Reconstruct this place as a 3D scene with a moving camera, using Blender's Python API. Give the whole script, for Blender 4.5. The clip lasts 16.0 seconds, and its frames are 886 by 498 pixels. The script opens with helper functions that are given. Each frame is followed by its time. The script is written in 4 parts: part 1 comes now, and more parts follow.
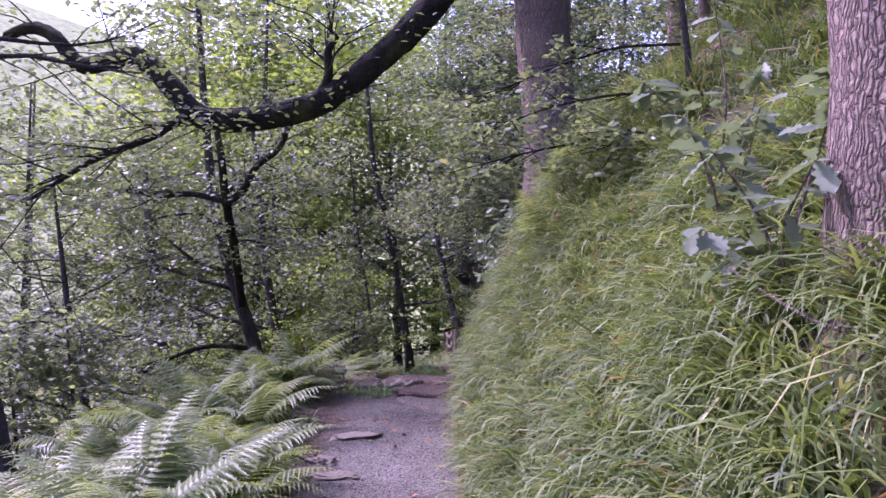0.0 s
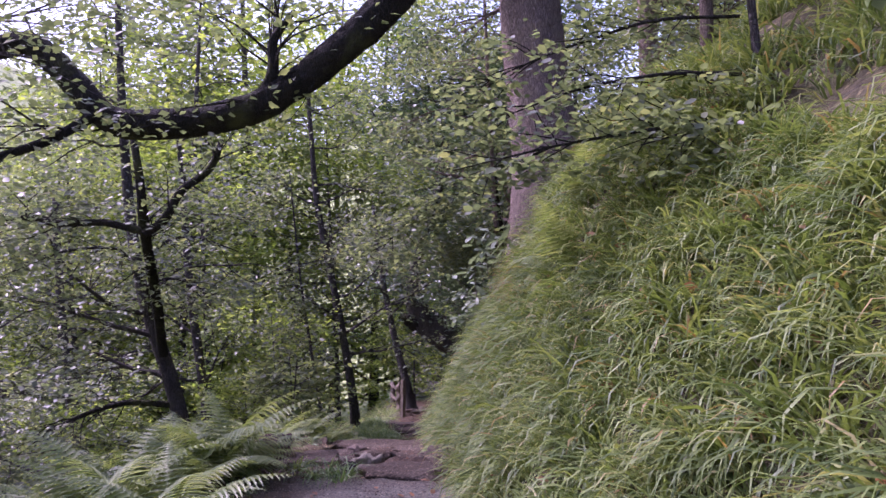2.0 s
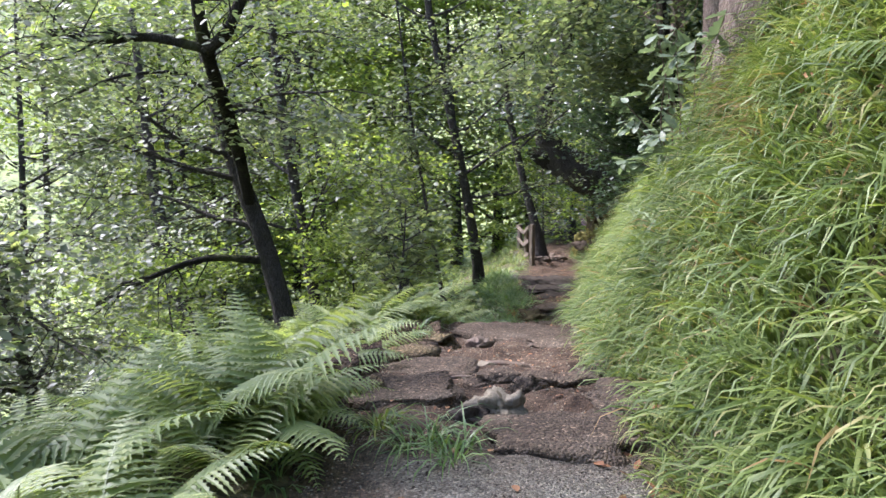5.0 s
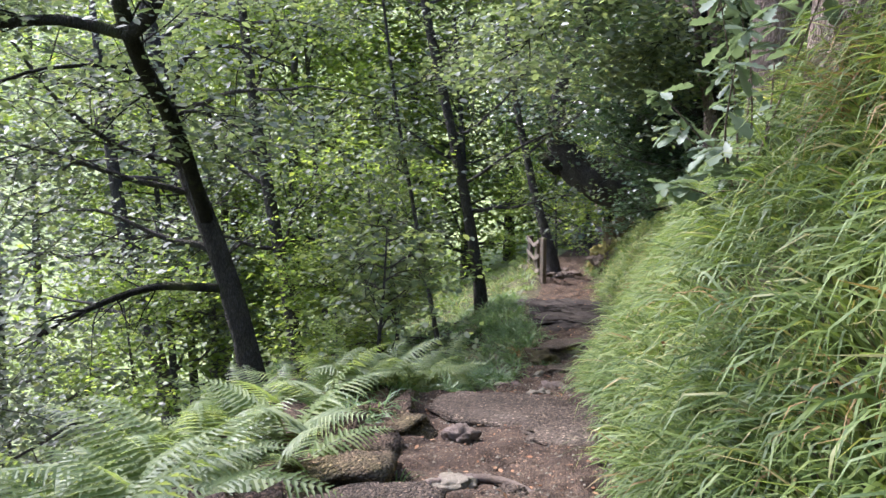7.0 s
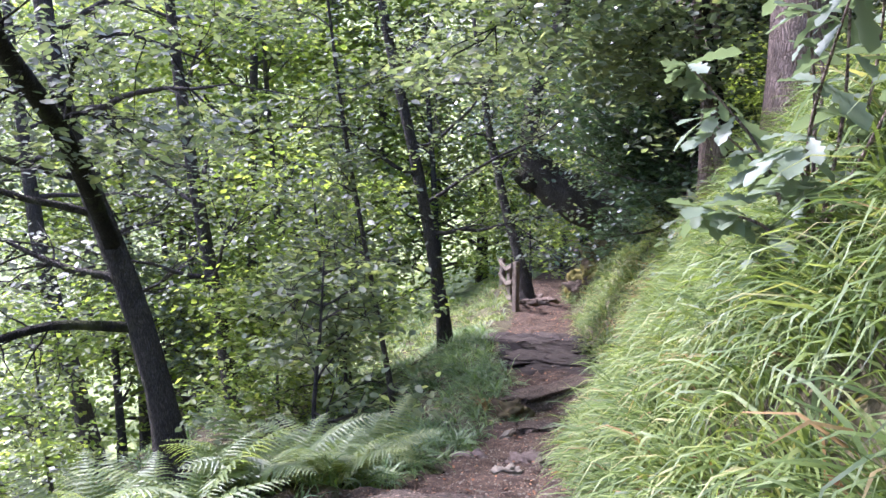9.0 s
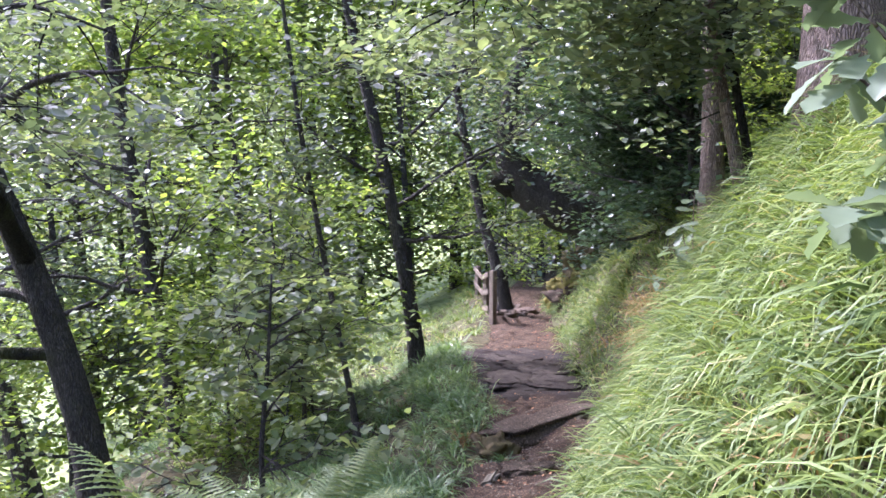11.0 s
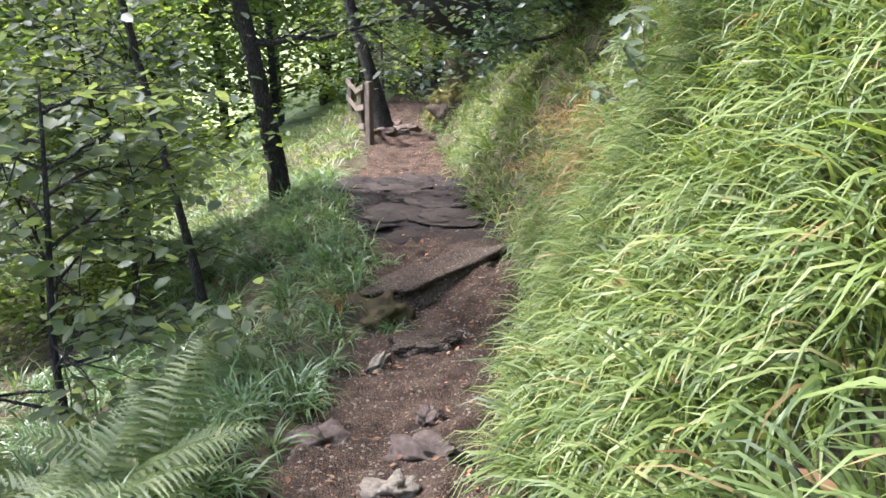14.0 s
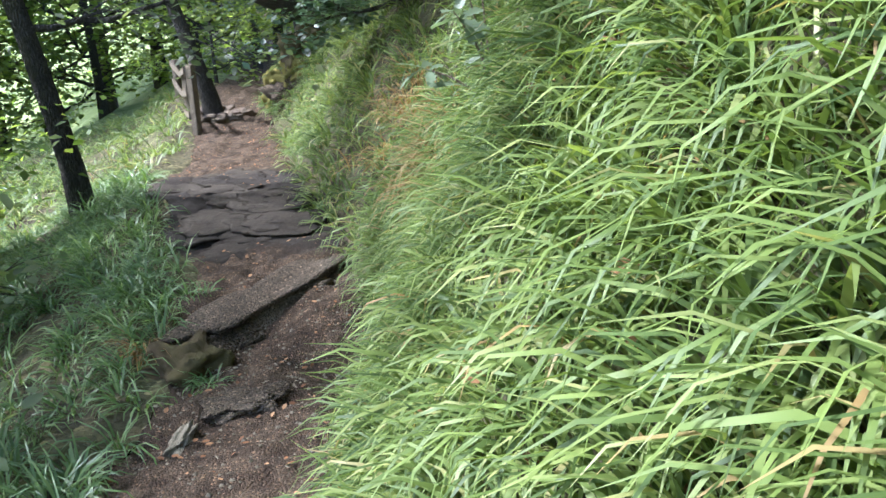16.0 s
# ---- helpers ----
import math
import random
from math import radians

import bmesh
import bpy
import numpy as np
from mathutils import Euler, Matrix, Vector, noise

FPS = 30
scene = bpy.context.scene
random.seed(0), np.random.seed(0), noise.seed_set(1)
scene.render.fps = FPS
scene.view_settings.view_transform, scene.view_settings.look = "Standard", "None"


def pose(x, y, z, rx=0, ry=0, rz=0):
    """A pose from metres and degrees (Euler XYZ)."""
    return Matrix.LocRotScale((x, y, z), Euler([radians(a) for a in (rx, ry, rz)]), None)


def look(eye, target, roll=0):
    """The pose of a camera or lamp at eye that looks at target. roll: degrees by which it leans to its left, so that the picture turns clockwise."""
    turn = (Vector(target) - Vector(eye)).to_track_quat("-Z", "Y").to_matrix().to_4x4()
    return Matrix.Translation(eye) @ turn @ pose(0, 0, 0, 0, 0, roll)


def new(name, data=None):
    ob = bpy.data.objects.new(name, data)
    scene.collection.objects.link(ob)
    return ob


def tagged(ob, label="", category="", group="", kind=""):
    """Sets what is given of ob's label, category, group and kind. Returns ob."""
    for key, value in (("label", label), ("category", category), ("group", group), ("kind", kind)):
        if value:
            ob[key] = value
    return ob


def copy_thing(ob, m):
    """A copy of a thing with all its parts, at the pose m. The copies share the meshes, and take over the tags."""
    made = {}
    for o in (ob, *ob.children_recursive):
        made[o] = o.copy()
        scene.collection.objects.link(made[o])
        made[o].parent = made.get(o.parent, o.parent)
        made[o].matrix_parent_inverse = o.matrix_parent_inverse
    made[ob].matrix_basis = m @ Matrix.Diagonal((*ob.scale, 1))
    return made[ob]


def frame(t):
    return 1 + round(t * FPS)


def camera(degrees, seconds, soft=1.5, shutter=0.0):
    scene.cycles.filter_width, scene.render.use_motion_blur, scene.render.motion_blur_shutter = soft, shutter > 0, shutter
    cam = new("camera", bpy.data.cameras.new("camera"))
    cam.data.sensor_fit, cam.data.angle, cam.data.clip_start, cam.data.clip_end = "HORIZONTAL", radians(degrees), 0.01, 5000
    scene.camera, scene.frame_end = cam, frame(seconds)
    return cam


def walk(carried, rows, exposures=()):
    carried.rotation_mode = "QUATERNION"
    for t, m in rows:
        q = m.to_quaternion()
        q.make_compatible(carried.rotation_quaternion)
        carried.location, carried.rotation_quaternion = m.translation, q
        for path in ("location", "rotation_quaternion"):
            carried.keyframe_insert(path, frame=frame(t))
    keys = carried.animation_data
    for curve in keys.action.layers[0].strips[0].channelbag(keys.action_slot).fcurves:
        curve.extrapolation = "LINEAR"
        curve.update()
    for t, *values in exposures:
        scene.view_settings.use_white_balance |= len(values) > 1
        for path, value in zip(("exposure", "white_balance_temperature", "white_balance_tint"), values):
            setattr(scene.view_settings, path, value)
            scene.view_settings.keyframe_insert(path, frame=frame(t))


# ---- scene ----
cam = camera(53.2, 16.0)
METRES, EYE, TILT, LEAN, TURN = 13.8, 1.5, 0.0, 0.0, 0.0
ROWS = [
    (0.0, 0.0, 0.0, 0.0, 0.0, 0.0, -0.0),
    (0.5, -0.0076, 0.037, -0.0005, -2.69, 1.42, 0.01),
    (1.0, -0.0179, 0.0749, -0.002, -3.56, 2.66, -0.01),
    (1.5, -0.0212, 0.1152, -0.0037, -4.35, 2.92, 0.1),
    (2.0, -0.0285, 0.1546, -0.0072, -4.36, 2.99, -0.03),
    (2.5, -0.0302, 0.1903, -0.0089, -4.18, -5.61, -0.61),
    (3.0, -0.0333, 0.2282, -0.0076, -3.0, -7.77, -0.18),
    (3.5, -0.034, 0.2646, -0.0079, -1.05, -7.81, 0.09),
    (4.0, -0.0336, 0.3028, -0.007, 1.06, -7.78, 0.31),
    (6.5, -0.0258, 0.4982, -0.0055, 4.33, -7.89, 0.55),
    (7.0, -0.0211, 0.535, -0.0036, 4.46, -7.74, 0.58),
    (7.5, -0.0181, 0.5719, -0.0011, 4.58, -7.52, 0.53),
    (8.0, -0.0157, 0.6063, -0.0028, 4.54, -6.81, 0.52),
    (8.5, -0.0105, 0.6343, -0.0019, 3.41, -6.64, 0.42),
    (9.0, -0.0133, 0.6619, -0.0103, 2.88, -6.6, 0.34),
    (11.5, -0.0179, 0.7702, -0.017, 0.92, -5.95, 0.6),
    (12.0, -0.0251, 0.7911, -0.0178, 1.32, -5.37, 0.65),
    (12.5, -0.027, 0.8226, -0.0266, 1.52, -5.3, 0.72),
    (13.0, -0.0335, 0.8481, -0.0325, 1.61, -5.29, 0.39),
    (13.5, -0.0311, 0.869, -0.0341, -1.7, -12.13, 0.6),
    (14.0, -0.0147, 0.8981, -0.0404, -7.11, -18.2, 0.12),
    (14.5, -0.0051, 0.9164, -0.0396, -11.68, -19.66, 1.49),
    (15.0, 0.01, 0.9341, -0.0434, -15.86, -20.04, 1.67),
    (15.5, 0.0143, 0.9561, -0.0432, -16.9, -20.28, 1.62),
    (16.0, 0.0138, 0.972, -0.0455, -16.86, -20.28, 1.64),
]

EXPO = [(0.0, 1.43, 5250, 72), (0.6, 1.33, 5250, 70), (2.2, 1.3, 5450, 64), (2.8, 1.98, 5500, 40), (4.0, 1.98, 5550, 24), (7.0, 1.92, 5450, 24), (9.0, 2.38, 5250, 36), (13.0, 2.52, 5250, 36), (13.5, 2.55, 5650, 22), (14.0, 2.48, 5500, 24), (16.0, 2.33, 5150, 13)]
walk(cam, [(t, pose(0, 0, EYE, TILT, LEAN, TURN) @ pose(METRES * x, METRES * y, METRES * z, 90 + pitch, roll, yaw)) for t, x, y, z, yaw, pitch, roll in ROWS], EXPO)

# ---- light ----
SUN_UP, SUN_AZ = 52.0, -63.0  # degrees above the horizon; degrees from ahead (+y), minus is to the left
world = bpy.data.worlds.new("world")
scene.world = world
world.use_nodes = True
wn = world.node_tree
sky = wn.nodes.new("ShaderNodeTexSky")
sky.sky_type = "NISHITA"
sky.sun_disc = False
sky.sun_elevation = radians(SUN_UP)
sky.sun_rotation = radians(SUN_AZ)
sky.dust_density = 4.0
sky.air_density = 1.5
wn.nodes["Background"].inputs["Strength"].default_value = 0.15
wn.links.new(sky.outputs[0], wn.nodes["Background"].inputs["Color"])
sun = new("sun", bpy.data.lights.new("sun", "SUN"))
sun.data.energy, sun.data.angle, sun.data.color = 2.7, radians(4.0), (1.0, 0.95, 0.86)
az, up = radians(SUN_AZ), radians(SUN_UP)
sun.matrix_world = look((0, 0, 40), Vector((0, 0, 40)) - Vector((math.sin(az) * math.cos(up), math.cos(az) * math.cos(up), math.sin(up))))

# ---- materials ----
def material(name, rough=0.8, spec=0.3):
    m = bpy.data.materials.new(name)
    m.use_nodes = True
    b = m.node_tree.nodes["Principled BSDF"]
    b.inputs["Roughness"].default_value = rough
    b.inputs["Specular IOR Level"].default_value = spec
    return m, m.node_tree, b


def noise_node(nt, scale, detail=6.0, rough=0.6, stretch=None, coord="Object"):
    tc = nt.nodes.new("ShaderNodeTexCoord")
    n = nt.nodes.new("ShaderNodeTexNoise")
    n.inputs["Scale"].default_value, n.inputs["Detail"].default_value, n.inputs["Roughness"].default_value = scale, detail, rough
    src = tc.outputs[coord]
    if stretch:
        mp = nt.nodes.new("ShaderNodeMapping")
        mp.inputs["Scale"].default_value = stretch
        nt.links.new(src, mp.inputs[0])
        src = mp.outputs[0]
    nt.links.new(src, n.inputs["Vector"])
    return n.outputs["Fac"]


def ramp(nt, fac, stops):
    r = nt.nodes.new("ShaderNodeValToRGB")
    e = r.color_ramp.elements
    while len(e) < len(stops):
        e.new(0.5)
    for el, (p, c) in zip(e, stops):
        el.position, el.color = p, (*c, 1)
    nt.links.new(fac, r.inputs[0])
    return r.outputs[0]


def mixed(nt, fac, a, b, mode="MIX"):
    m = nt.nodes.new("ShaderNodeMix")
    m.data_type, m.blend_type = "RGBA", mode
    for s, v in ((0, fac), (6, a), (7, b)):
        if isinstance(v, (int, float)):
            m.inputs[s].default_value = v
        elif isinstance(v, tuple):
            m.inputs[s].default_value = (*v, 1)
        else:
            nt.links.new(v, m.inputs[s])
    return m.outputs[2]


def bump(nt, b, height, strength, dist):
    n = nt.nodes.new("ShaderNodeBump")
    n.inputs["Strength"].default_value, n.inputs["Distance"].default_value = strength, dist
    nt.links.new(height, n.inputs["Height"])
    nt.links.new(n.outputs[0], b.inputs["Normal"])


def leafy(name, stops, rough=0.45, spec=0.4, through_light=0.35, tint=(1.0, 1.0, 0.45)):
    """A leaf: glossy skin, colour by leaf, and light that passes through it."""
    m, nt, b = material(name, rough, spec)
    geo = nt.nodes.new("ShaderNodeNewGeometry")
    col = ramp(nt, geo.outputs["Random Per Island"], stops)
    patch = ramp(nt, noise_node(nt, 0.9, 3), [(0.3, (0.72, 0.78, 0.75)), (0.7, (1.15, 1.1, 1.0))])
    col = mixed(nt, 1.0, col, patch, "MULTIPLY")
    nt.links.new(col, b.inputs["Base Color"])
    tr = nt.nodes.new("ShaderNodeBsdfTranslucent")
    nt.links.new(mixed(nt, 1.0, col, tuple(2.0 * c for c in tint), "MULTIPLY"), tr.inputs[0])
    mx = nt.nodes.new("ShaderNodeMixShader")
    mx.inputs[0].default_value = through_light
    out = nt.nodes["Material Output"]
    nt.links.new(b.outputs[0], mx.inputs[1])
    nt.links.new(tr.outputs[0], mx.inputs[2])
    nt.links.new(mx.outputs[0], out.inputs[0])
    return m


def bark(name, dark, light, moss=(0.09, 0.11, 0.03), moss_amount=0.3, scale=1.0, deep=0.03):
    """Plates parted by upright cracks, with fine grain and patches of moss."""
    m, nt, b = material(name, 0.9, 0.15)
    tc = nt.nodes.new("ShaderNodeTexCoord")
    warp = nt.nodes.new("ShaderNodeTexNoise")
    warp.inputs["Scale"].default_value, warp.inputs["Detail"].default_value = 9 * scale, 4
    nt.links.new(tc.outputs["Object"], warp.inputs["Vector"])
    add = nt.nodes.new("ShaderNodeVectorMath")
    add.operation = "MULTIPLY_ADD"
    nt.links.new(warp.outputs["Color"], add.inputs[0])
    add.inputs[1].default_value = (0.07, 0.07, 0.25)
    nt.links.new(tc.outputs["Object"], add.inputs[2])
    mp = nt.nodes.new("ShaderNodeMapping")
    mp.inputs["Scale"].default_value = (1, 1, 0.2)
    nt.links.new(add.outputs[0], mp.inputs[0])
    v = nt.nodes.new("ShaderNodeTexVoronoi")
    v.feature = "DISTANCE_TO_EDGE"
    v.inputs["Scale"].default_value = 55 * scale
    nt.links.new(mp.outputs[0], v.inputs["Vector"])
    crack = ramp(nt, v.outputs["Distance"], [(0.0, (0.25, 0.25, 0.25)), (0.12, (0.6, 0.6, 0.6)), (0.4, (1, 1, 1))])
    fine = noise_node(nt, 55 * scale, 8, 0.7, (1, 1, 0.35))
    wide = noise_node(nt, 5 * scale, 6, 0.6, (1, 1, 0.4))
    col = mixed(nt, crack, dark, light)
    col = mixed(nt, 0.8, col, ramp(nt, fine, [(0.3, (0.5, 0.5, 0.5)), (0.7, (1.3, 1.3, 1.3))]), "MULTIPLY")
    col = mixed(nt, 0.8, col, ramp(nt, wide, [(0.3, (0.6, 0.6, 0.6)), (0.7, (1.3, 1.28, 1.25))]), "MULTIPLY")
    big = ramp(nt, noise_node(nt, 1.7, 5), [(0.55, (0, 0, 0)), (0.72, (moss_amount,) * 3)])
    nt.links.new(mixed(nt, big, col, moss), b.inputs["Base Color"])
    hh = nt.nodes.new("ShaderNodeMath")
    hh.operation = "MULTIPLY_ADD"
    nt.links.new(fine, hh.inputs[0])
    hh.inputs[1].default_value = 0.35
    nt.links.new(crack, hh.inputs[2])
    bump(nt, b, hh.outputs[0], 1.0, deep)
    return m


def soil(name, a, c, d, size, lump=0.02):
    m, nt, b = material(name, 0.92, 0.2)
    v = nt.nodes.new("ShaderNodeTexVoronoi")
    v.inputs["Scale"].default_value = size
    tc = nt.nodes.new("ShaderNodeTexCoord")
    nt.links.new(tc.outputs["Object"], v.inputs["Vector"])
    big = noise_node(nt, 1.3, 6)
    col = ramp(nt, big, [(0.32, a), (0.52, c), (0.7, d)])
    grit = nt.nodes.new("ShaderNodeSeparateColor")
    nt.links.new(v.outputs["Color"], grit.inputs[0])
    spot = ramp(nt, grit.outputs[0], [(0.0, (0.5, 0.5, 0.5)), (0.6, (0.95, 0.95, 0.95)), (0.93, (1.25, 1.22, 1.2)), (1.0, (2.6, 2.5, 2.4))])
    col = mixed(nt, 1.0, col, spot, "MULTIPLY")
    fine = noise_node(nt, 45, 8, 0.7)
    col = mixed(nt, 0.7, col, ramp(nt, fine, [(0.3, (0.6, 0.6, 0.6)), (0.7, (1.3, 1.3, 1.3))]), "MULTIPLY")
    nt.links.new(col, b.inputs["Base Color"])
    mm = nt.nodes.new("ShaderNodeMath")
    mm.operation = "SUBTRACT"
    nt.links.new(fine, mm.inputs[0])
    nt.links.new(v.outputs["Distance"], mm.inputs[1])
    bump(nt, b, mm.outputs[0], 0.8, lump)
    return m


M_GRASS = leafy("wood_rush_blades", [(0.0, (0.05, 0.08, 0.024)), (0.35, (0.095, 0.137, 0.034)), (0.75, (0.145, 0.193, 0.05)), (0.92, (0.2, 0.24, 0.085)), (0.97, (0.26, 0.25, 0.11)), (1.0, (0.24, 0.14, 0.06))], 0.52, 0.32, 0.3, (1.0, 0.98, 0.5))
M_DARKGRASS = leafy("shaded_grass_blades", [(0.0, (0.055, 0.1, 0.035)), (0.6, (0.1, 0.165, 0.052)), (1.0, (0.15, 0.21, 0.075))], 0.42, 0.45, 0.3)
M_DRY = leafy("dry_grass", [(0.0, (0.17, 0.1, 0.045)), (0.5, (0.26, 0.165, 0.08)), (1.0, (0.34, 0.26, 0.13))], 0.6, 0.2, 0.3, (1, 0.9, 0.6))
M_FERN = leafy("fern_leaf", [(0.0, (0.11, 0.15, 0.05)), (0.6, (0.175, 0.215, 0.085)), (0.97, (0.25, 0.28, 0.12)), (1.0, (0.3, 0.22, 0.09))], 0.45, 0.4, 0.4)
M_LEAF = leafy("broad_leaf", [(0.0, (0.066, 0.083, 0.052)), (0.5, (0.1, 0.122, 0.07)), (0.85, (0.135, 0.158, 0.085)), (1.0, (0.18, 0.19, 0.09))], 0.44, 0.55, 0.5, (0.9, 0.95, 0.55))
M_HAZEL = leafy("hazel_leaf", [(0.0, (0.095, 0.125, 0.068)), (0.5, (0.135, 0.17, 0.092)), (1.0, (0.19, 0.215, 0.11))], 0.5, 0.45, 0.5, (1.0, 1.0, 0.5))
M_YELLOWLEAF = leafy("sunlit_leaf", [(0.0, (0.09, 0.135, 0.035)), (0.5, (0.145, 0.20, 0.05)), (1.0, (0.22, 0.26, 0.08))], 0.42, 0.4, 0.58)
M_DARKLEAF = leafy("evergreen_leaf", [(0.0, (0.025, 0.048, 0.028)), (0.6, (0.045, 0.08, 0.042)), (1.0, (0.08, 0.12, 0.062))], 0.33, 0.55, 0.3)
M_OAK = leafy("oak_leaf", [(0.0, (0.095, 0.128, 0.08)), (0.6, (0.13, 0.165, 0.105)), (0.95, (0.17, 0.2, 0.115)), (1.0, (0.3, 0.14, 0.05))], 0.5, 0.4, 0.3, (0.9, 0.95, 0.6))
M_DEAD = leafy("dead_leaf", [(0.0, (0.12, 0.06, 0.03)), (0.5, (0.22, 0.11, 0.055)), (1.0, (0.34, 0.20, 0.11))], 0.7, 0.2, 0.15, (1, 0.8, 0.6))
M_BARK = bark("dark_bark", (0.03, 0.027, 0.025), (0.11, 0.098, 0.086))
M_OAKBARK = bark("ridged_oak_bark", (0.08, 0.057, 0.046), (0.27, 0.21, 0.175), (0.20, 0.19, 0.13), 0.35, 1.0, 0.018)
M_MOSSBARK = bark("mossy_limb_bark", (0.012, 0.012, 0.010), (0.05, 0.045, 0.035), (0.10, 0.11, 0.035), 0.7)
def path_material():
    """Grey gravel up to the rock ledge, brown earth with grit past it."""
    m, nt, b = material("path_gravel_and_earth", 0.92, 0.2)
    tc = nt.nodes.new("ShaderNodeTexCoord")
    sep = nt.nodes.new("ShaderNodeSeparateXYZ")
    nt.links.new(tc.outputs["Object"], sep.inputs[0])
    wob = nt.nodes.new("ShaderNodeMath")
    wob.operation = "MULTIPLY_ADD"
    nt.links.new(noise_node(nt, 1.6, 6), wob.inputs[0])
    wob.inputs[1].default_value = 1.6
    nt.links.new(sep.outputs["Y"], wob.inputs[2])
    mr = nt.nodes.new("ShaderNodeMapRange")
    nt.links.new(wob.outputs[0], mr.inputs[0])
    mr.inputs[1].default_value, mr.inputs[2].default_value = 9.3, 10.1
    edge = nt.nodes.new("ShaderNodeMapRange")
    rim = nt.nodes.new("ShaderNodeMath")
    rim.operation = "MULTIPLY_ADD"
    nt.links.new(noise_node(nt, 2.5, 6), rim.inputs[0])
    rim.inputs[1].default_value = -0.5
    nt.links.new(sep.outputs["X"], rim.inputs[2])
    nt.links.new(rim.outputs[0], edge.inputs[0])
    edge.inputs[1].default_value, edge.inputs[2].default_value, edge.inputs[3].default_value, edge.inputs[4].default_value = -1.25, -1.0, 0.9, 0.0
    fac = nt.nodes.new("ShaderNodeMath")
    fac.operation = "MAXIMUM"
    nt.links.new(mr.outputs[0], fac.inputs[0])
    nt.links.new(edge.outputs[0], fac.inputs[1])
    v = nt.nodes.new("ShaderNodeTexVoronoi")
    v.inputs["Scale"].default_value = 105
    nt.links.new(tc.outputs["Object"], v.inputs["Vector"])
    grit = nt.nodes.new("ShaderNodeSeparateColor")
    nt.links.new(v.outputs["Color"], grit.inputs[0])
    big = noise_node(nt, 1.1, 7)
    mid = noise_node(nt, 7, 7, 0.65)
    fine = noise_node(nt, 50, 8, 0.7)
    gravel = ramp(nt, big, [(0.3, (0.12, 0.108, 0.084)), (0.55, (0.168, 0.157, 0.125)), (0.7, (0.205, 0.193, 0.155))])
    gravel = mixed(nt, 1.0, gravel, ramp(nt, grit.outputs[0], [(0.0, (0.42, 0.42, 0.42)), (0.5, (0.85, 0.85, 0.83)), (0.9, (1.3, 1.28, 1.22)), (1.0, (1.9, 1.85, 1.75))]), "MULTIPLY")
    earth = ramp(nt, mid, [(0.3, (0.036, 0.024, 0.015)), (0.5, (0.084, 0.056, 0.035)), (0.7, (0.13, 0.092, 0.06))])
    earth = mixed(nt, 1.0, earth, ramp(nt, grit.outputs[1], [(0.0, (0.6, 0.6, 0.6)), (0.8, (1.05, 1.05, 1.05)), (0.94, (1.5, 1.45, 1.4)), (1.0, (3.2, 3.0, 2.8))]), "MULTIPLY")
    col = mixed(nt, fac.outputs[0], gravel, earth)
    damp = nt.nodes.new("ShaderNodeMapRange")
    nt.links.new(wob.outputs[0], damp.inputs[0])
    damp.inputs[1].default_value, damp.inputs[2].default_value = 20.2, 20.6
    dry = nt.nodes.new("ShaderNodeMapRange")
    nt.links.new(wob.outputs[0], dry.inputs[0])
    dry.inputs[1].default_value, dry.inputs[2].default_value, dry.inputs[3].default_value, dry.inputs[4].default_value = 23.3, 23.7, 1.0, 0.0
    bed = nt.nodes.new("ShaderNodeMath")
    bed.operation = "MULTIPLY"
    nt.links.new(damp.outputs[0], bed.inputs[0])
    nt.links.new(dry.outputs[0], bed.inputs[1])
    col = mixed(nt, bed.outputs[0], col, (0.04, 0.032, 0.026))
    col = mixed(nt, 0.7, col, ramp(nt, fine, [(0.3, (0.6, 0.6, 0.6)), (0.7, (1.3, 1.3, 1.3))]), "MULTIPLY")
    nt.links.new(col, b.inputs["Base Color"])
    hh = nt.nodes.new("ShaderNodeMath")
    hh.operation = "SUBTRACT"
    nt.links.new(fine, hh.inputs[0])
    nt.links.new(v.outputs["Distance"], hh.inputs[1])
    bump(nt, b, hh.outputs[0], 1.0, 0.015)
    return m


def stone_material(name, a, c, moss, amount):
    m, nt, b = material(name, 0.95, 0.1)
    fine = noise_node(nt, 38, 9, 0.7)
    col = ramp(nt, noise_node(nt, 4.5, 8, 0.65), [(0.3, a), (0.7, c)])
    col = mixed(nt, 0.8, col, ramp(nt, fine, [(0.3, (0.55, 0.55, 0.55)), (0.72, (1.35, 1.35, 1.35))]), "MULTIPLY")
    geo = nt.nodes.new("ShaderNodeNewGeometry")
    big = ramp(nt, noise_node(nt, 3.1, 7), [(0.5 - 0.3 * amount, (0, 0, 0)), (0.72 - 0.3 * amount, (min(1.0, amount),) * 3)])
    nt.links.new(mixed(nt, big, col, moss), b.inputs["Base Color"])
    bump(nt, b, fine, 0.9, 0.02)
    return m


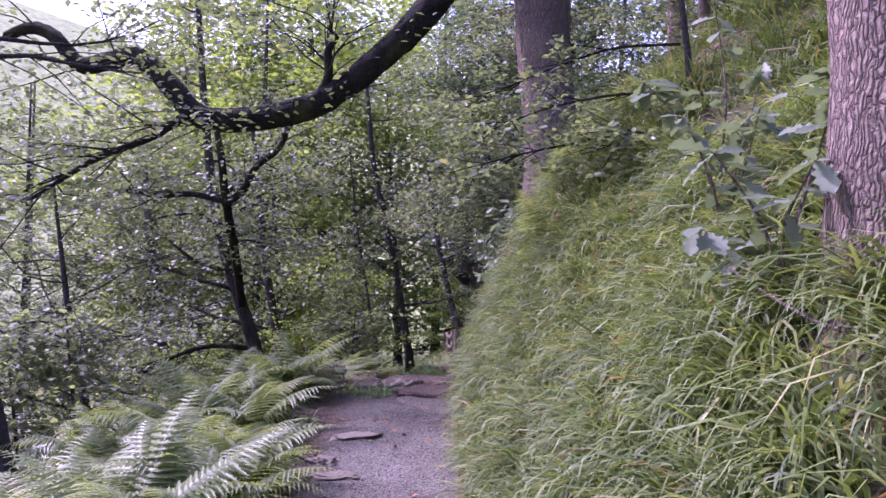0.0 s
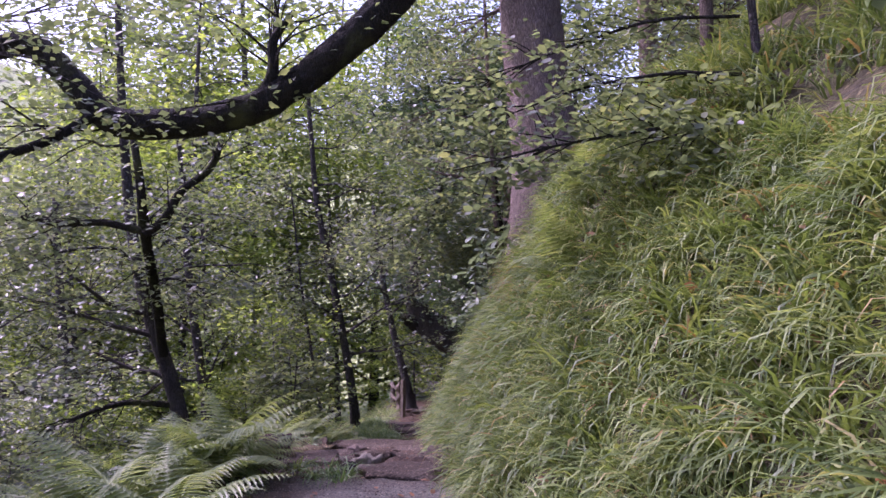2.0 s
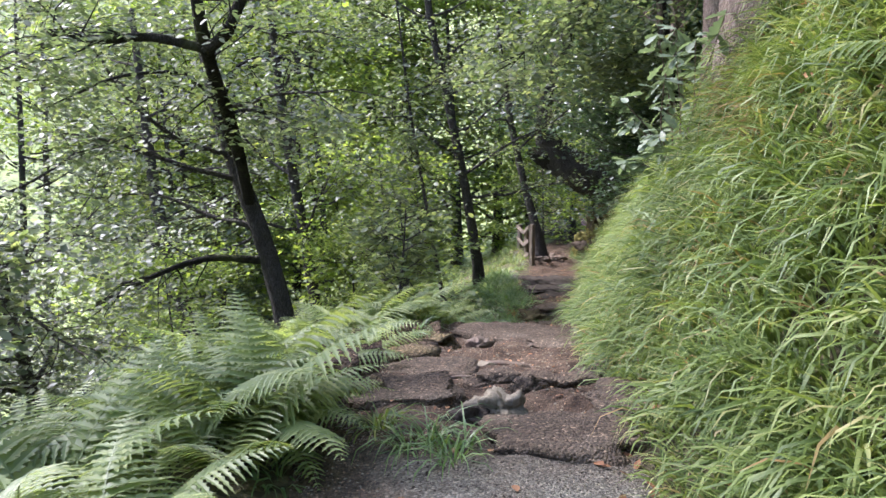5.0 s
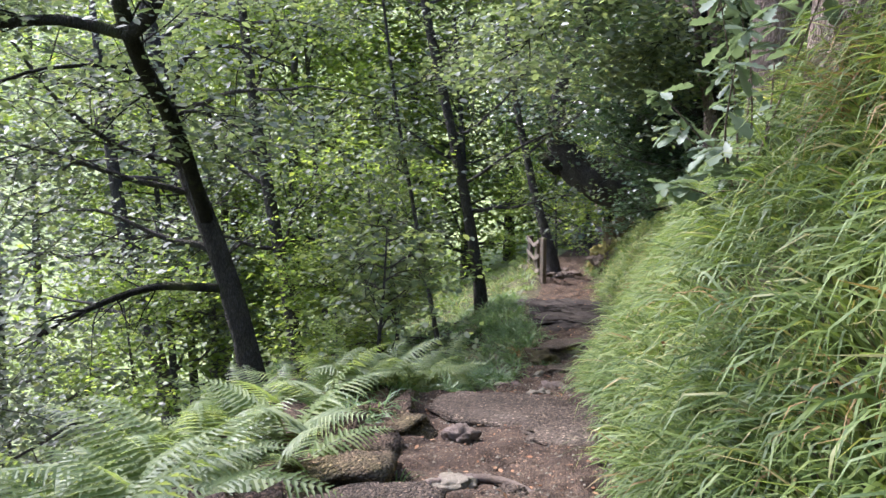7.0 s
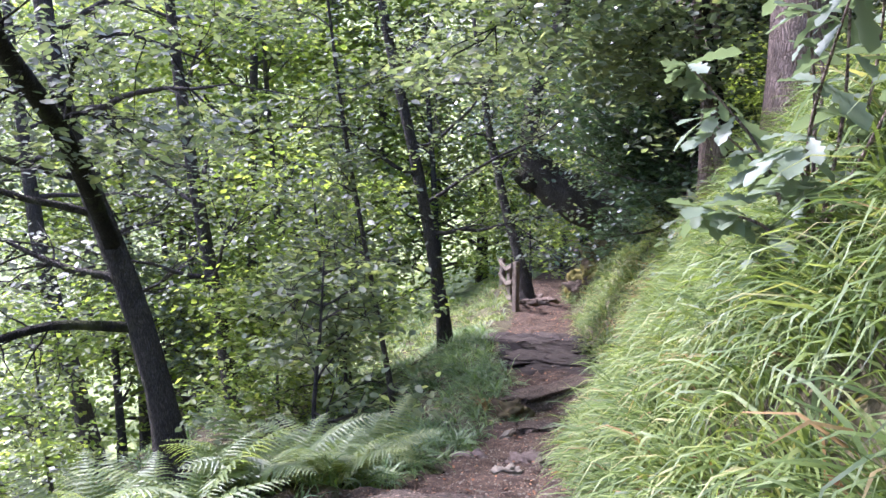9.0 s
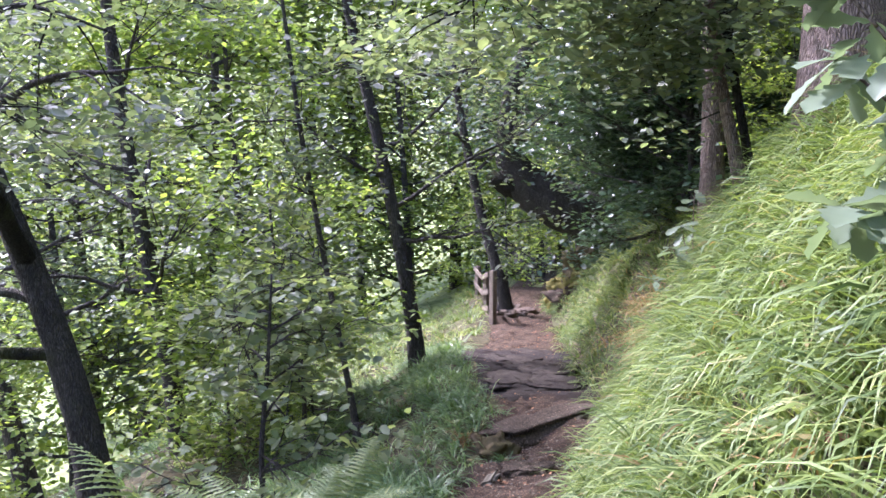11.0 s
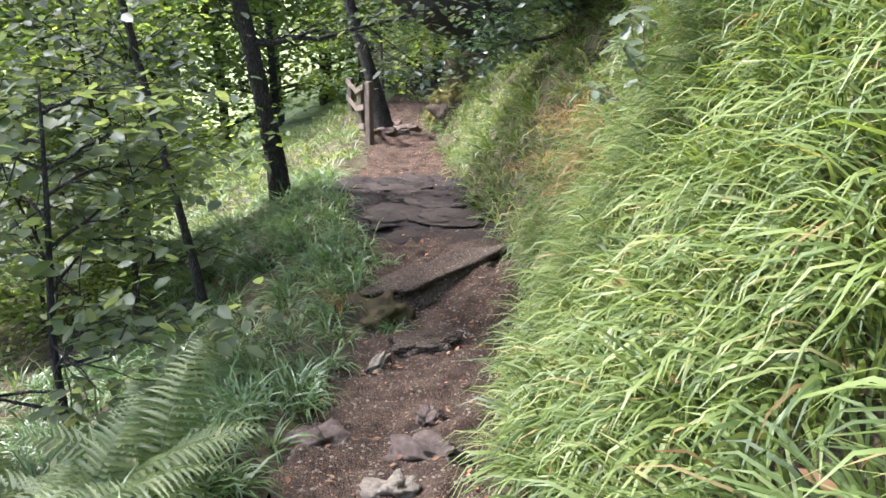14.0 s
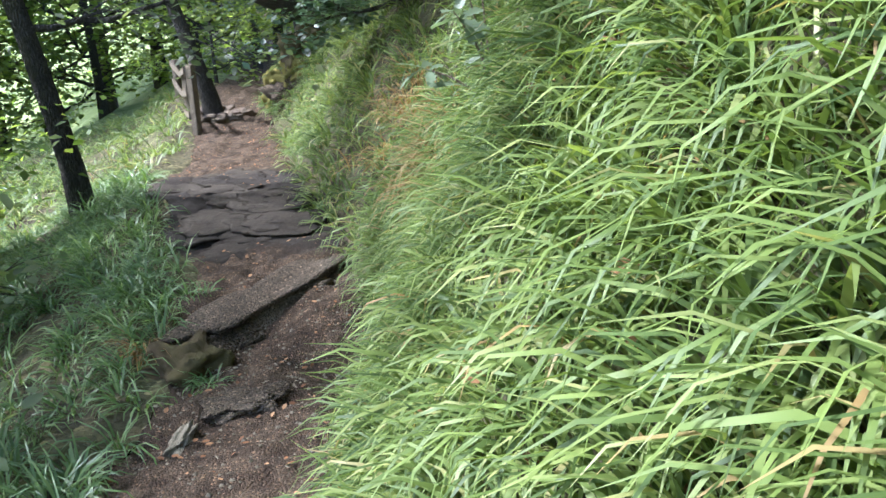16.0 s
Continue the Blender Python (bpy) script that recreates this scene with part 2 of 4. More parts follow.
M_PATH = path_material()
M_STONE = stone_material("worn_sandstone", (0.10, 0.075, 0.06), (0.24, 0.19, 0.155), (0.10, 0.075, 0.045), 0.5)
M_PALESTONE = stone_material("pale_sandstone", (0.18, 0.155, 0.115), (0.31, 0.27, 0.2), (0.09, 0.075, 0.045), 0.45)
M_DARKSTONE = stone_material("dark_damp_rock", (0.03, 0.025, 0.02), (0.085, 0.07, 0.057), (0.05, 0.04, 0.03), 0.5)
M_MOSSSTONE = stone_material("mossy_rock", (0.06, 0.042, 0.028), (0.13, 0.092, 0.062), (0.10, 0.09, 0.03), 0.6)
M_GOLDMOSS = stone_material("golden_moss_on_rock", (0.09, 0.06, 0.035), (0.17, 0.13, 0.06), (0.17, 0.15, 0.04), 0.85)
M_EARTHSTONE = soil("earthy_sandstone", (0.075, 0.056, 0.038), (0.115, 0.087, 0.06), (0.16, 0.126, 0.09), 80, 0.03)
M_WOOD = bark("weathered_grey_timber", (0.10, 0.08, 0.06), (0.26, 0.21, 0.16), (0.12, 0.13, 0.06), 0.3, 2.0, 0.006)
M_MOSSEARTH = soil("mossy_earth", (0.075, 0.05, 0.032), (0.115, 0.08, 0.052), (0.14, 0.112, 0.05), 60, 0.04)
M_HILL = soil("leaf_litter_soil", (0.06, 0.047, 0.027), (0.085, 0.075, 0.036), (0.105, 0.11, 0.046), 20, 0.03)

def valley_ground():
    """Dark litter under the trees, pale grassland out in the valley."""
    nt = M_HILL.node_tree
    b = nt.nodes["Principled BSDF"]
    old = b.inputs["Base Color"].links[0].from_socket
    tc = nt.nodes.new("ShaderNodeTexCoord")
    sep = nt.nodes.new("ShaderNodeSeparateXYZ")
    nt.links.new(tc.outputs["Object"], sep.inputs[0])
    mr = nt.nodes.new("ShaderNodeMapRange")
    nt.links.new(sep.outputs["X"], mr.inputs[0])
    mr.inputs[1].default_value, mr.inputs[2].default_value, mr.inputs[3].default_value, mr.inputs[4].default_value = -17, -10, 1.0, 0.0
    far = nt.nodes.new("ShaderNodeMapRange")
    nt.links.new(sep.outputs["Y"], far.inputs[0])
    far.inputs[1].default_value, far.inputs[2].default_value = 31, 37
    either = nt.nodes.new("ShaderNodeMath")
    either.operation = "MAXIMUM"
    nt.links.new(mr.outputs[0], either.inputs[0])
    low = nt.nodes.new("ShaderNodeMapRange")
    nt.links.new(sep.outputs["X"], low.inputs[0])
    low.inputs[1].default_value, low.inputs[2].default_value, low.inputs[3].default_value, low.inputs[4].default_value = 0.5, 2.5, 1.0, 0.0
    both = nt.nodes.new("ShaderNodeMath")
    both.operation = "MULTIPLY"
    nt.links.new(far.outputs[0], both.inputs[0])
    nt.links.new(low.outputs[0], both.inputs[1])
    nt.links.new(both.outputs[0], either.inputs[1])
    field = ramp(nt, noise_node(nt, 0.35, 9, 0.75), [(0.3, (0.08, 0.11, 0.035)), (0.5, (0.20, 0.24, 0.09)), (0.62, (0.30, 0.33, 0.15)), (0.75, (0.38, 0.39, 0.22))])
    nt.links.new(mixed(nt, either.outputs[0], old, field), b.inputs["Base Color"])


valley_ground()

# ---- mesh helpers ----
def mesh_from(name, verts, faces, mat, smooth=True):
    me = bpy.data.meshes.new(name)
    if isinstance(faces, np.ndarray):
        k = faces.shape[1]
        me.vertices.add(len(verts))
        me.vertices.foreach_set("co", np.asarray(verts, np.float32).ravel())
        me.loops.add(faces.size)
        me.loops.foreach_set("vertex_index", faces.ravel().astype(np.int32))
        me.polygons.add(len(faces))
        me.polygons.foreach_set("loop_start", np.arange(0, faces.size, k, dtype=np.int32))
        me.update(calc_edges=True)
        me.validate()
    else:
        me.from_pydata([tuple(v) for v in verts], [], faces)
    me.polygons.foreach_set("use_smooth", [smooth] * len(me.polygons))
    me.materials.append(mat)
    return me


def thing(name, mesh=None, label="", category="", group="", kind="", m=None):
    ob = new(name, mesh)
    if m is not None:
        ob.matrix_world = m
    return tagged(ob, label, category, group, kind)


def piece(name, mesh, parent, label="", m=None):
    ob = new(name, mesh)
    ob.parent = parent
    if m is not None:
        ob.matrix_basis = m
    if label:
        ob["label"] = label
    return ob


def part(name, bm, mat, parent, label=""):
    me = bpy.data.meshes.new(name)
    bm.to_mesh(me)
    bm.free()
    me.materials.append(mat)
    return piece(name, me, parent, label)


def lattice(x, y, seed=0):
    """Smooth value noise, about -1 to 1."""
    xi, yi = np.floor(x), np.floor(y)
    fx, fy = x - xi, y - yi
    fx, fy = fx * fx * (3 - 2 * fx), fy * fy * (3 - 2 * fy)

    def h(a, b):
        v = np.sin(a * 127.1 + b * 311.7 + seed * 74.7) * 43758.5453
        return (v - np.floor(v)) * 2 - 1
    return (h(xi, yi) * (1 - fx) + h(xi + 1, yi) * fx) * (1 - fy) + (h(xi, yi + 1) * (1 - fx) + h(xi + 1, yi + 1) * fx) * fy


def track(pairs):
    a = np.array(pairs, float)
    return lambda y: np.interp(y, a[:, 0], a[:, 1])


# ---- the lie of the land ----
path_z = track([(-60, 0.6), (-6, 0.1), (0, 0.0), (2.6, -0.06), (5, -0.05), (7, -0.02), (8.8, 0.0), (9.8, -0.03), (10.6, -0.18), (11.7, -0.36), (12.9, -0.44), (13.7, -0.46), (14.1, -0.68), (15.2, -0.92), (16.2, -1.17), (17.1, -1.34), (18.0, -1.37), (18.6, -1.34), (19.6, -1.35), (20.3, -1.38), (22.5, -1.5), (23.0, -1.62), (25.8, -1.9), (27, -1.97), (31, -2.1), (60, -5)])
path_r = track([(-60, 0.4), (0, 0.25), (6, 0.12), (9.5, 0.17), (12.2, 0.22), (15.2, 0.36), (16.1, 0.58), (17.0, 0.85), (17.85, 1.06), (19, 1.17), (20.3, 1.18), (22.5, 1.25), (25.8, 1.45), (30, 1.7), (60, 6)])
path_l = track([(-60, -1.0), (0, -1.0), (5, -1.05), (7.2, -1.05), (8.8, -1.3), (10, -1.32), (12, -1.28), (13.7, -1.0), (15.2, -0.6), (16.4, -0.32), (17.6, -0.12), (19.4, 0.08), (20.4, -0.05), (22.5, -0.2), (24.5, 0.25), (26.7, 0.35), (30, 0.5), (60, 4.6)])
bank_h = track([(0, 0), (0.1, 0.06), (0.5, 0.62), (1.0, 1.28), (1.6, 1.9), (3, 3.0), (6, 4.8), (12, 8.5), (25, 15), (60, 26), (400, 50), (3000, 60)])
bank_f = track([(-60, 1), (6, 1.0), (7.6, 1.35), (9, 1.65), (11, 1.7), (12.2, 1.5), (13.5, 1.2), (14.6, 1.25), (16, 1.4), (17.5, 1.5), (19.5, 1.35), (22, 1.1), (26, 1.0), (60, 1)])
fall_h = track([(0, 0), (0.3, 0.04), (0.6, -0.05), (1.2, -0.38), (2, -0.7), (3.7, -1.0), (6, -2.2), (10, -4.6), (20, -9.0), (40, -13), (70, -12), (120, 6), (200, 34), (400, 85), (3000, 200)])
valley_side = track([(-3000, 0), (50, 0), (75, 2), (120, 12), (200, 36), (400, 85), (3000, 200)])


def edge_l(y):
    return path_l(y) + np.where((y > -6) & (y < 33), 0.07 * lattice(y * 1.7, y * 0, 11) + 0.03 * lattice(y * 6, y * 0, 12), 0)


def land(x, y):
    r, l, z = path_r(y), edge_l(y), path_z(y)
    d, e = np.maximum(x - r, 0), np.maximum(l - x, 0)
    h = z + bank_h(d) + (bank_f(y) - 1) * bank_h(np.minimum(d, 1.1)) + fall_h(e)
    h = np.where(e > 0, np.maximum(h, z + fall_h(e) + valley_side(y)), h + 0.5 * valley_side(y))
    off = np.minimum(np.maximum(d, e), 1.0)
    h = h + off * (0.12 * lattice(x * 1.1, y * 1.1, 1) + 0.05 * lattice(x * 3.1, y * 3.1, 2))
    on = (d <= 0) & (e <= 0)
    rough = 0.012 + 0.042 * np.clip((y - 8.7) / 1.2, 0, 1)
    return h + np.where(on, rough * (lattice(x * 2.3, y * 2.3, 3) + 0.6 * lattice(x * 6, y * 6, 4) + 0.35 * lattice(x * 15, y * 15, 5)), 0)


def sheet(name, us, ys, column, mat):
    """A strip of land; column(u, y) gives x."""
    Y, U = np.meshgrid(ys, us, indexing="ij")
    X = column(U, Y)
    V = np.stack([X, Y, land(X, Y)], -1).reshape(-1, 3)
    n, k = len(ys), len(us)
    a = (np.arange(n - 1)[:, None] * k + np.arange(k - 1)[None]).ravel()
    return mesh_from(name, V, np.stack([a, a + 1, a + k + 1, a + k], 1), mat)


near_y = np.concatenate([[-3000, -1000, -400, -150, -60, -30, -15, -8, -4], np.arange(-2, 32, 0.12), np.arange(32, 60, 1.5), [70, 90, 130, 200, 400, 900, 3000]])
fine_y = np.concatenate([np.arange(-6, 2, 0.15), np.arange(2, 20, 0.035), np.arange(20, 34, 0.06)])
outs = np.concatenate([np.arange(0, 2.4, 0.1), np.geomspace(2.5, 3000, 40)])
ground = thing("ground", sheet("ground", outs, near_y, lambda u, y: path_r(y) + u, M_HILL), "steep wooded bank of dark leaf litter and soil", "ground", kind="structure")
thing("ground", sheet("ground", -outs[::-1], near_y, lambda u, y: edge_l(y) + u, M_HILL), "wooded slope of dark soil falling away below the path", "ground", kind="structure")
thing("path", sheet("path", np.linspace(0, 1, 46), fine_y, lambda u, y: edge_l(y) + u * (path_r(y) - edge_l(y)), M_PATH), "footpath of grey gravel turning to brown trodden earth", "path", kind="structure")
thing("path", sheet("path", np.linspace(0, 1, 4), near_y[near_y > 33.8], lambda u, y: edge_l(y) + u * (path_r(y) - edge_l(y)), M_PATH), "distant end of the brown earth footpath", "path", kind="structure")

rng = np.random.default_rng(7)

# ---- grass ----
def blades(base, azim, length, width, rise, droop, segs=4):
    """Arching tapered blades, all in one mesh's arrays."""
    n = len(base)
    pts = [base]
    p = base.copy()
    a = rise.copy()
    step = length / segs
    for i in range(segs):
        a = a - droop / segs * (0.6 + 0.8 * i / max(segs - 1, 1))
        p = p + np.stack([np.cos(azim) * np.cos(a), np.sin(azim) * np.cos(a), np.sin(a)], 1) * step[:, None]
        pts.append(p)
    twist = rng.normal(0, 0.35, n)
    side = np.stack([-np.sin(azim) * np.cos(twist), np.cos(azim) * np.cos(twist), np.sin(twist)], 1)
    w = width[:, None] * side * 0.5
    shape = [0.7, 1.0, 0.9, 0.6] if segs == 4 else [0.8, 1.0, 0.6]
    V = np.empty((n, 2 * segs + 1, 3))
    for i in range(segs):
        V[:, 2 * i], V[:, 2 * i + 1] = pts[i] - w * shape[i], pts[i] + w * shape[i]
    V[:, 2 * segs] = pts[segs]
    o = np.arange(n)[:, None] * (2 * segs + 1)
    F = []
    for i in range(segs - 1):
        q = 2 * i
        F += [[q, q + 1, q + 3], [q, q + 3, q + 2]]
    q = 2 * segs - 2
    F.append([q, q + 1, q + 2])
    F = (o[:, :, None] + np.array(F)[None]).reshape(-1, 3)
    return V.reshape(-1, 3), F


def tussocks(cx, cy, per, length, spread, lean, segs=4, width=0.012):
    """Tufts of blades at the given plan points that splay outwards and hang along lean."""
    n = len(cx) * per
    bx, by = np.repeat(cx, per), np.repeat(cy, per)
    az = rng.uniform(0, 2 * np.pi, n)
    rad = rng.uniform(0, spread, n)
    bx, by = bx + np.cos(az) * rad, by + np.sin(az) * rad
    base = np.stack([bx, by, land(bx, by) - 0.02], 1)
    size = np.repeat(rng.uniform(0.7, 1.25, len(cx)), per)
    ln = length * size * rng.uniform(0.6, 1.2, n)
    dx, dy = np.cos(az) + lean[0], np.sin(az) + lean[1]
    return blades(base, np.arctan2(dy, dx), ln, width * rng.uniform(0.6, 1.3, n), rng.uniform(0.85, 1.5, n), rng.uniform(1.1, 2.6, n), segs)


def bank_points(y0, y1, d0, d1, n):
    y = rng.uniform(y0, y1, n)
    d = rng.uniform(d0, d1, n)
    return path_r(y) + d, y


def verge_points(y0, y1, e0, e1, n):
    y = rng.uniform(y0, y1, n)
    return path_l(y) - rng.uniform(e0, e1, n), y


def grass(label, mat, sets):
    vs, fs, o = [], [], 0
    for V, F in sets:
        vs.append(V), fs.append(F + o)
        o += len(V)
    return thing("grass", mesh_from("grass", np.concatenate(vs), np.concatenate(fs), mat), label, "grass", kind="stuff")


grass("long glossy green wood-rush covering the steep bank", M_GRASS, [
    tussocks(*bank_points(2.0, 19.0, 0.14, 1.9, 2600), 40, 0.36, 0.075, (-0.4, -0.3), 4, 0.013),
    tussocks(*bank_points(2.0, 19.0, 0.05, 0.4, 520), 24, 0.22, 0.06, (-0.25, -0.1), 4, 0.012),
    tussocks(*bank_points(2.5, 18.0, 1.9, 5.0, 1000), 20, 0.44, 0.10, (-0.6, -0.1), 3, 0.018),
    tussocks(*bank_points(19.0, 31.0, 0.0, 2.8, 800), 20, 0.34, 0.09, (-0.6, -0.1), 3, 0.018),
    tussocks(*bank_points(0.6, 2.2, 0.3, 2.0, 120), 26, 0.34, 0.07, (-0.7, -0.1), 3, 0.013),
    tussocks(*bank_points(-5.0, 0.8, 0.15, 4.0, 220), 14, 0.38, 0.09, (-0.5, -0.1), 3, 0.02),
])
grass("soft green grass tufts along the lower edge of the path", M_DARKGRASS, [
    tussocks(*verge_points(13.6, 16.5, 0.03, 0.9, 110), 30, 0.26, 0.06, (-0.2, -0.2), 4, 0.010),
    tussocks(*verge_points(16.5, 23.0, 0.05, 2.4, 460), 26, 0.30, 0.07, (-0.4, -0.2), 3, 0.012),
    tussocks(*verge_points(11.2, 13.6, 0.05, 0.9, 50), 26, 0.26, 0.06, (-0.2, -0.2), 4, 0.010),
    tussocks(*verge_points(3.0, 9.0, 0.02, 1.6, 170), 16, 0.22, 0.06, (-0.2, -0.2), 3, 0.010),
    tussocks(*verge_points(-4.0, 30.0, 2.0, 9.0, 1900), 9, 0.34, 0.10, (-0.3, -0.1), 3, 0.020),
    tussocks(*verge_points(-4.0, 3.2, 0.1, 2.2, 110), 12, 0.30, 0.08, (-0.2, -0.1), 3, 0.014),
])
grass("sunny yellow-green grass on the slope by the rail", M_GRASS, [
    tussocks(*verge_points(23.0, 34.0, 0.1, 6.0, 620), 16, 0.40, 0.10, (-0.3, -0.2), 3, 0.018),
])


def tuft(x, y, n, length, mat, label, width=0.009, lean=(-0.1, -0.3), spread=0.09):
    V, F = tussocks(np.full(n, x) + rng.normal(0, spread, n), np.full(n, y) + rng.normal(0, spread, n), 30, length, 0.05, lean, 4, width)
    b = np.array(foot(x, y))
    return thing("grass_tuft", mesh_from("grass_tuft", V - b, F, mat), label, "grass", "tufts of grass", m=pose(*b))


def foot(x, y):
    return (x, y, float(land(np.array(x, float), np.array(y, float))))


tuft(-0.70, 9.05, 5, 0.30, M_DARKGRASS, "dark green grass tuft growing beside the rock ledge")
tuft(-1.0, 9.25, 2, 0.30, M_GRASS, "yellowish grass tuft against the mossy rock", spread=0.05)
tuft(-1.05, 11.6, 4, 0.26, M_GRASS, "green grass tuft on the earth mound")
tuft(0.02, 18.75, 5, 0.24, M_DARKGRASS, "grass tuft overhanging the stone step")
tuft(0.12, 17.75, 3, 0.18, M_DARKGRASS, "small grass tuft under the stone step", spread=0.06)
tuft(-0.22, 18.2, 4, 0.26, M_DRY, "dead orange-brown grass clump beside the stone step", 0.007, (-0.2, -0.9), 0.05)
tuft(1.62, 18.2, 13, 0.5, M_DRY, "dead orange-brown grass hanging on the bank", 0.008, (-0.8, -0.4))
tuft(0.72, 9.6, 5, 0.36, M_DRY, "dead reddish-brown grass hanging from the steep bank", 0.008, (-0.9, -0.3))
tuft(1.05, 10.7, 4, 0.4, M_DRY, "dead straw-coloured grass at the foot of the oak", 0.008, (-0.9, -0.5))

tuft(1.75, 19.6, 8, 0.42, M_DRY, "dead brown grass hanging on the bank", 0.008, (-0.8, -0.4))

# ---- ferns ----
def frond_mesh(length, pairs, droop, seed):
    """One fern frond along +x, arching: a stalk and pinnate leaflets."""
    r = np.random.default_rng(seed)
    vs, fs = [], []
    s = np.linspace(0, 1, pairs + 5)
    ang = 0.95 - droop * s
    px = np.concatenate([[0], np.cumsum(np.cos(ang[:-1]) * length / (pairs + 4))])
    pz = np.concatenate([[0], np.cumsum(np.sin(ang[:-1]) * length / (pairs + 4))])
    for i in range(len(s)):
        w = 0.004 * (1 - 0.8 * s[i])
        vs += [(px[i], -w, pz[i]), (px[i], w, pz[i]), (px[i], 0, pz[i] - w)]
        if i:
            b = len(vs) - 6
            fs += [(b, b + 1, b + 4, b + 3), (b + 1, b + 2, b + 5, b + 4), (b + 2, b, b + 3, b + 5)]
    for i in range(4, len(s)):
        u = (i - 4) / pairs
        ln = length * 0.34 * (1 - u) ** 0.8 * (0.7 + 0.3 * min(1, u * 5)) + 0.012
        for side in (-1, 1):
            sweep = 0.35 + 0.25 * u + r.normal(0, 0.06)
            sag = r.uniform(0.1, 0.4)
            k = max(4, int(ln / 0.016))
            half = 0.115 * ln + 0.005
            dx, dy = math.sin(sweep), side * math.cos(sweep)
            b = len(vs)
            for j in range(k + 1):
                t = j / k
                cx, cy, cz = px[i] + dx * t * ln, dy * t * ln, pz[i] - sag * t * t * ln
                w = half * (1 - t) ** 0.75 * (1.0 if j % 2 else 0.42)
                lift = 0.25 * w
                vs += [(cx - dy * w + dx * 0.5 * w, cy + dx * w + dy * 0.5 * w, cz + lift), (cx, cy, cz), (cx + dy * w + dx * 0.5 * w, cy - dx * w + dy * 0.5 * w, cz + lift)]
                if j:
                    a = b + 3 * j - 3
                    fs += [(a, a + 1, a + 4, a + 3), (a + 1, a + 2, a + 5, a + 4)]
    return mesh_from("frond", vs, fs, M_FERN, False)


FRONDS = [frond_mesh(0.85, 20, 1.25, 1), frond_mesh(0.75, 18, 1.5, 2), frond_mesh(0.95, 21, 1.1, 3)]


def fern(x, y, size, count, turn, label="arching green fern with feathery fronds beside the path"):
    ob = thing("fern", None, label, "fern", "ferns on the slope", m=pose(x, y, float(land(np.array(x), np.array(y))) - 0.01))
    for k in range(count):
        a = turn + 360 * k / count + random.uniform(-22, 22)
        f = piece("frond", FRONDS[k % 3], ob, m=pose(0, 0, 0, 0, random.uniform(-22, 14), a) @ pose(0, 0, 0, random.uniform(-20, 20)))
        f.scale = (size * random.uniform(0.8, 1.1),) * 3
    return ob


random.seed(4)
for k in range(74):
    y = random.uniform(3.4, 12.3)
    e = random.choice((random.uniform(0.12, 0.7), random.uniform(0.3, 2.4)))
    fern(float(path_l(y)) - e, y, random.uniform(0.75, 1.1), random.choice((6, 7, 8)), random.uniform(0, 360))
for k in range(22):
    y = random.uniform(4.6, 9.5)
    fern(float(path_l(y)) - random.uniform(0.7, 2.8), y, random.uniform(0.9, 1.2), 7, random.uniform(0, 360))
for k in range(40):
    y = random.uniform(12.0, 15.6)
    fern(float(path_l(y)) - random.uniform(0.2, 2.2), y, random.uniform(0.6, 0.85), 6, random.uniform(0, 360))
for x, y, s in ((0.95, 8.1, 0.7), (1.2, 8.6, 0.7), (2.6, 14.8, 0.9), (2.9, 15.6, 0.9), (2.2, 15.9, 0.7), (1.9, 17.2, 0.6)):
    fern(x, y, s, 6, random.uniform(0, 360), "green fern growing out of the grassy bank")

# ---- trees ----
def tube(points, radii, sides=8, seed=0, knob=0.0):
    """A closed tapering tube through points."""
    P = np.array(points, float)
    n = len(P)
    T = np.gradient(P, axis=0)
    T /= np.linalg.norm(T, axis=1)[:, None] + 1e-9
    ref = np.array([0.31, 0.95, 0.05])
    A = np.cross(T, ref)
    A /= np.linalg.norm(A, axis=1)[:, None] + 1e-9
    B = np.cross(T, A)
    t = np.linspace(0, 2 * np.pi, sides, endpoint=False)
    r = np.array(radii, float)[:, None] * np.ones((1, sides))
    if knob:
        g = np.random.default_rng(seed)
        r = r * (1 + knob * (g.normal(0, 0.5, (n, sides)) + np.sin(t * 3 + seed)[None] * 0.5))
    V = P[:, None] + r[:, :, None] * (np.cos(t)[None, :, None] * A[:, None] + np.sin(t)[None, :, None] * B[:, None])
    V = np.concatenate([V.reshape(-1, 3), P[-1:] + T[-1:] * r[-1, 0]])
    F = []
    for i in range(n - 1):
        for j in range(sides):
            a, b = i * sides + j, i * sides + (j + 1) % sides
            F += [(a, b, b + sides), (a, b + sides, a + sides)]
    for j in range(sides):
        F.append(((n - 1) * sides + j, (n - 1) * sides + (j + 1) % sides, n * sides))
    return V, np.array(F)


def smooth_line(points, radii, n):
    """A denser, softly curved line through control points, with its radii."""
    P = np.array(points, float)
    s = np.concatenate([[0], np.cumsum(np.linalg.norm(np.diff(P, axis=0), axis=1))])
    t = np.linspace(0, s[-1], n)
    Q = np.stack([np.interp(t, s, P[:, k]) for k in range(3)], 1)
    for _ in range(2):
        Q[1:-1] = 0.25 * Q[:-2] + 0.5 * Q[1:-1] + 0.25 * Q[2:]
    return Q, np.interp(t, s, radii)


def wander(p, d, length, bend, rise, n, g):
    """A crooked line from p along d."""
    pts = [np.array(p, float)]
    d = np.array(d, float)
    for _ in range(n):
        d = d + g.normal(0, bend, 3) + np.array([0, 0, rise])
        d /= np.linalg.norm(d)
        pts.append(pts[-1] + d * length / n)
    return np.array(pts)


def join(sets):
    vs, fs, o = [], [], 0
    for V, F in sets:
        vs.append(V), fs.append(F + o)
        o += len(V)
    return np.concatenate(vs), np.concatenate(fs)


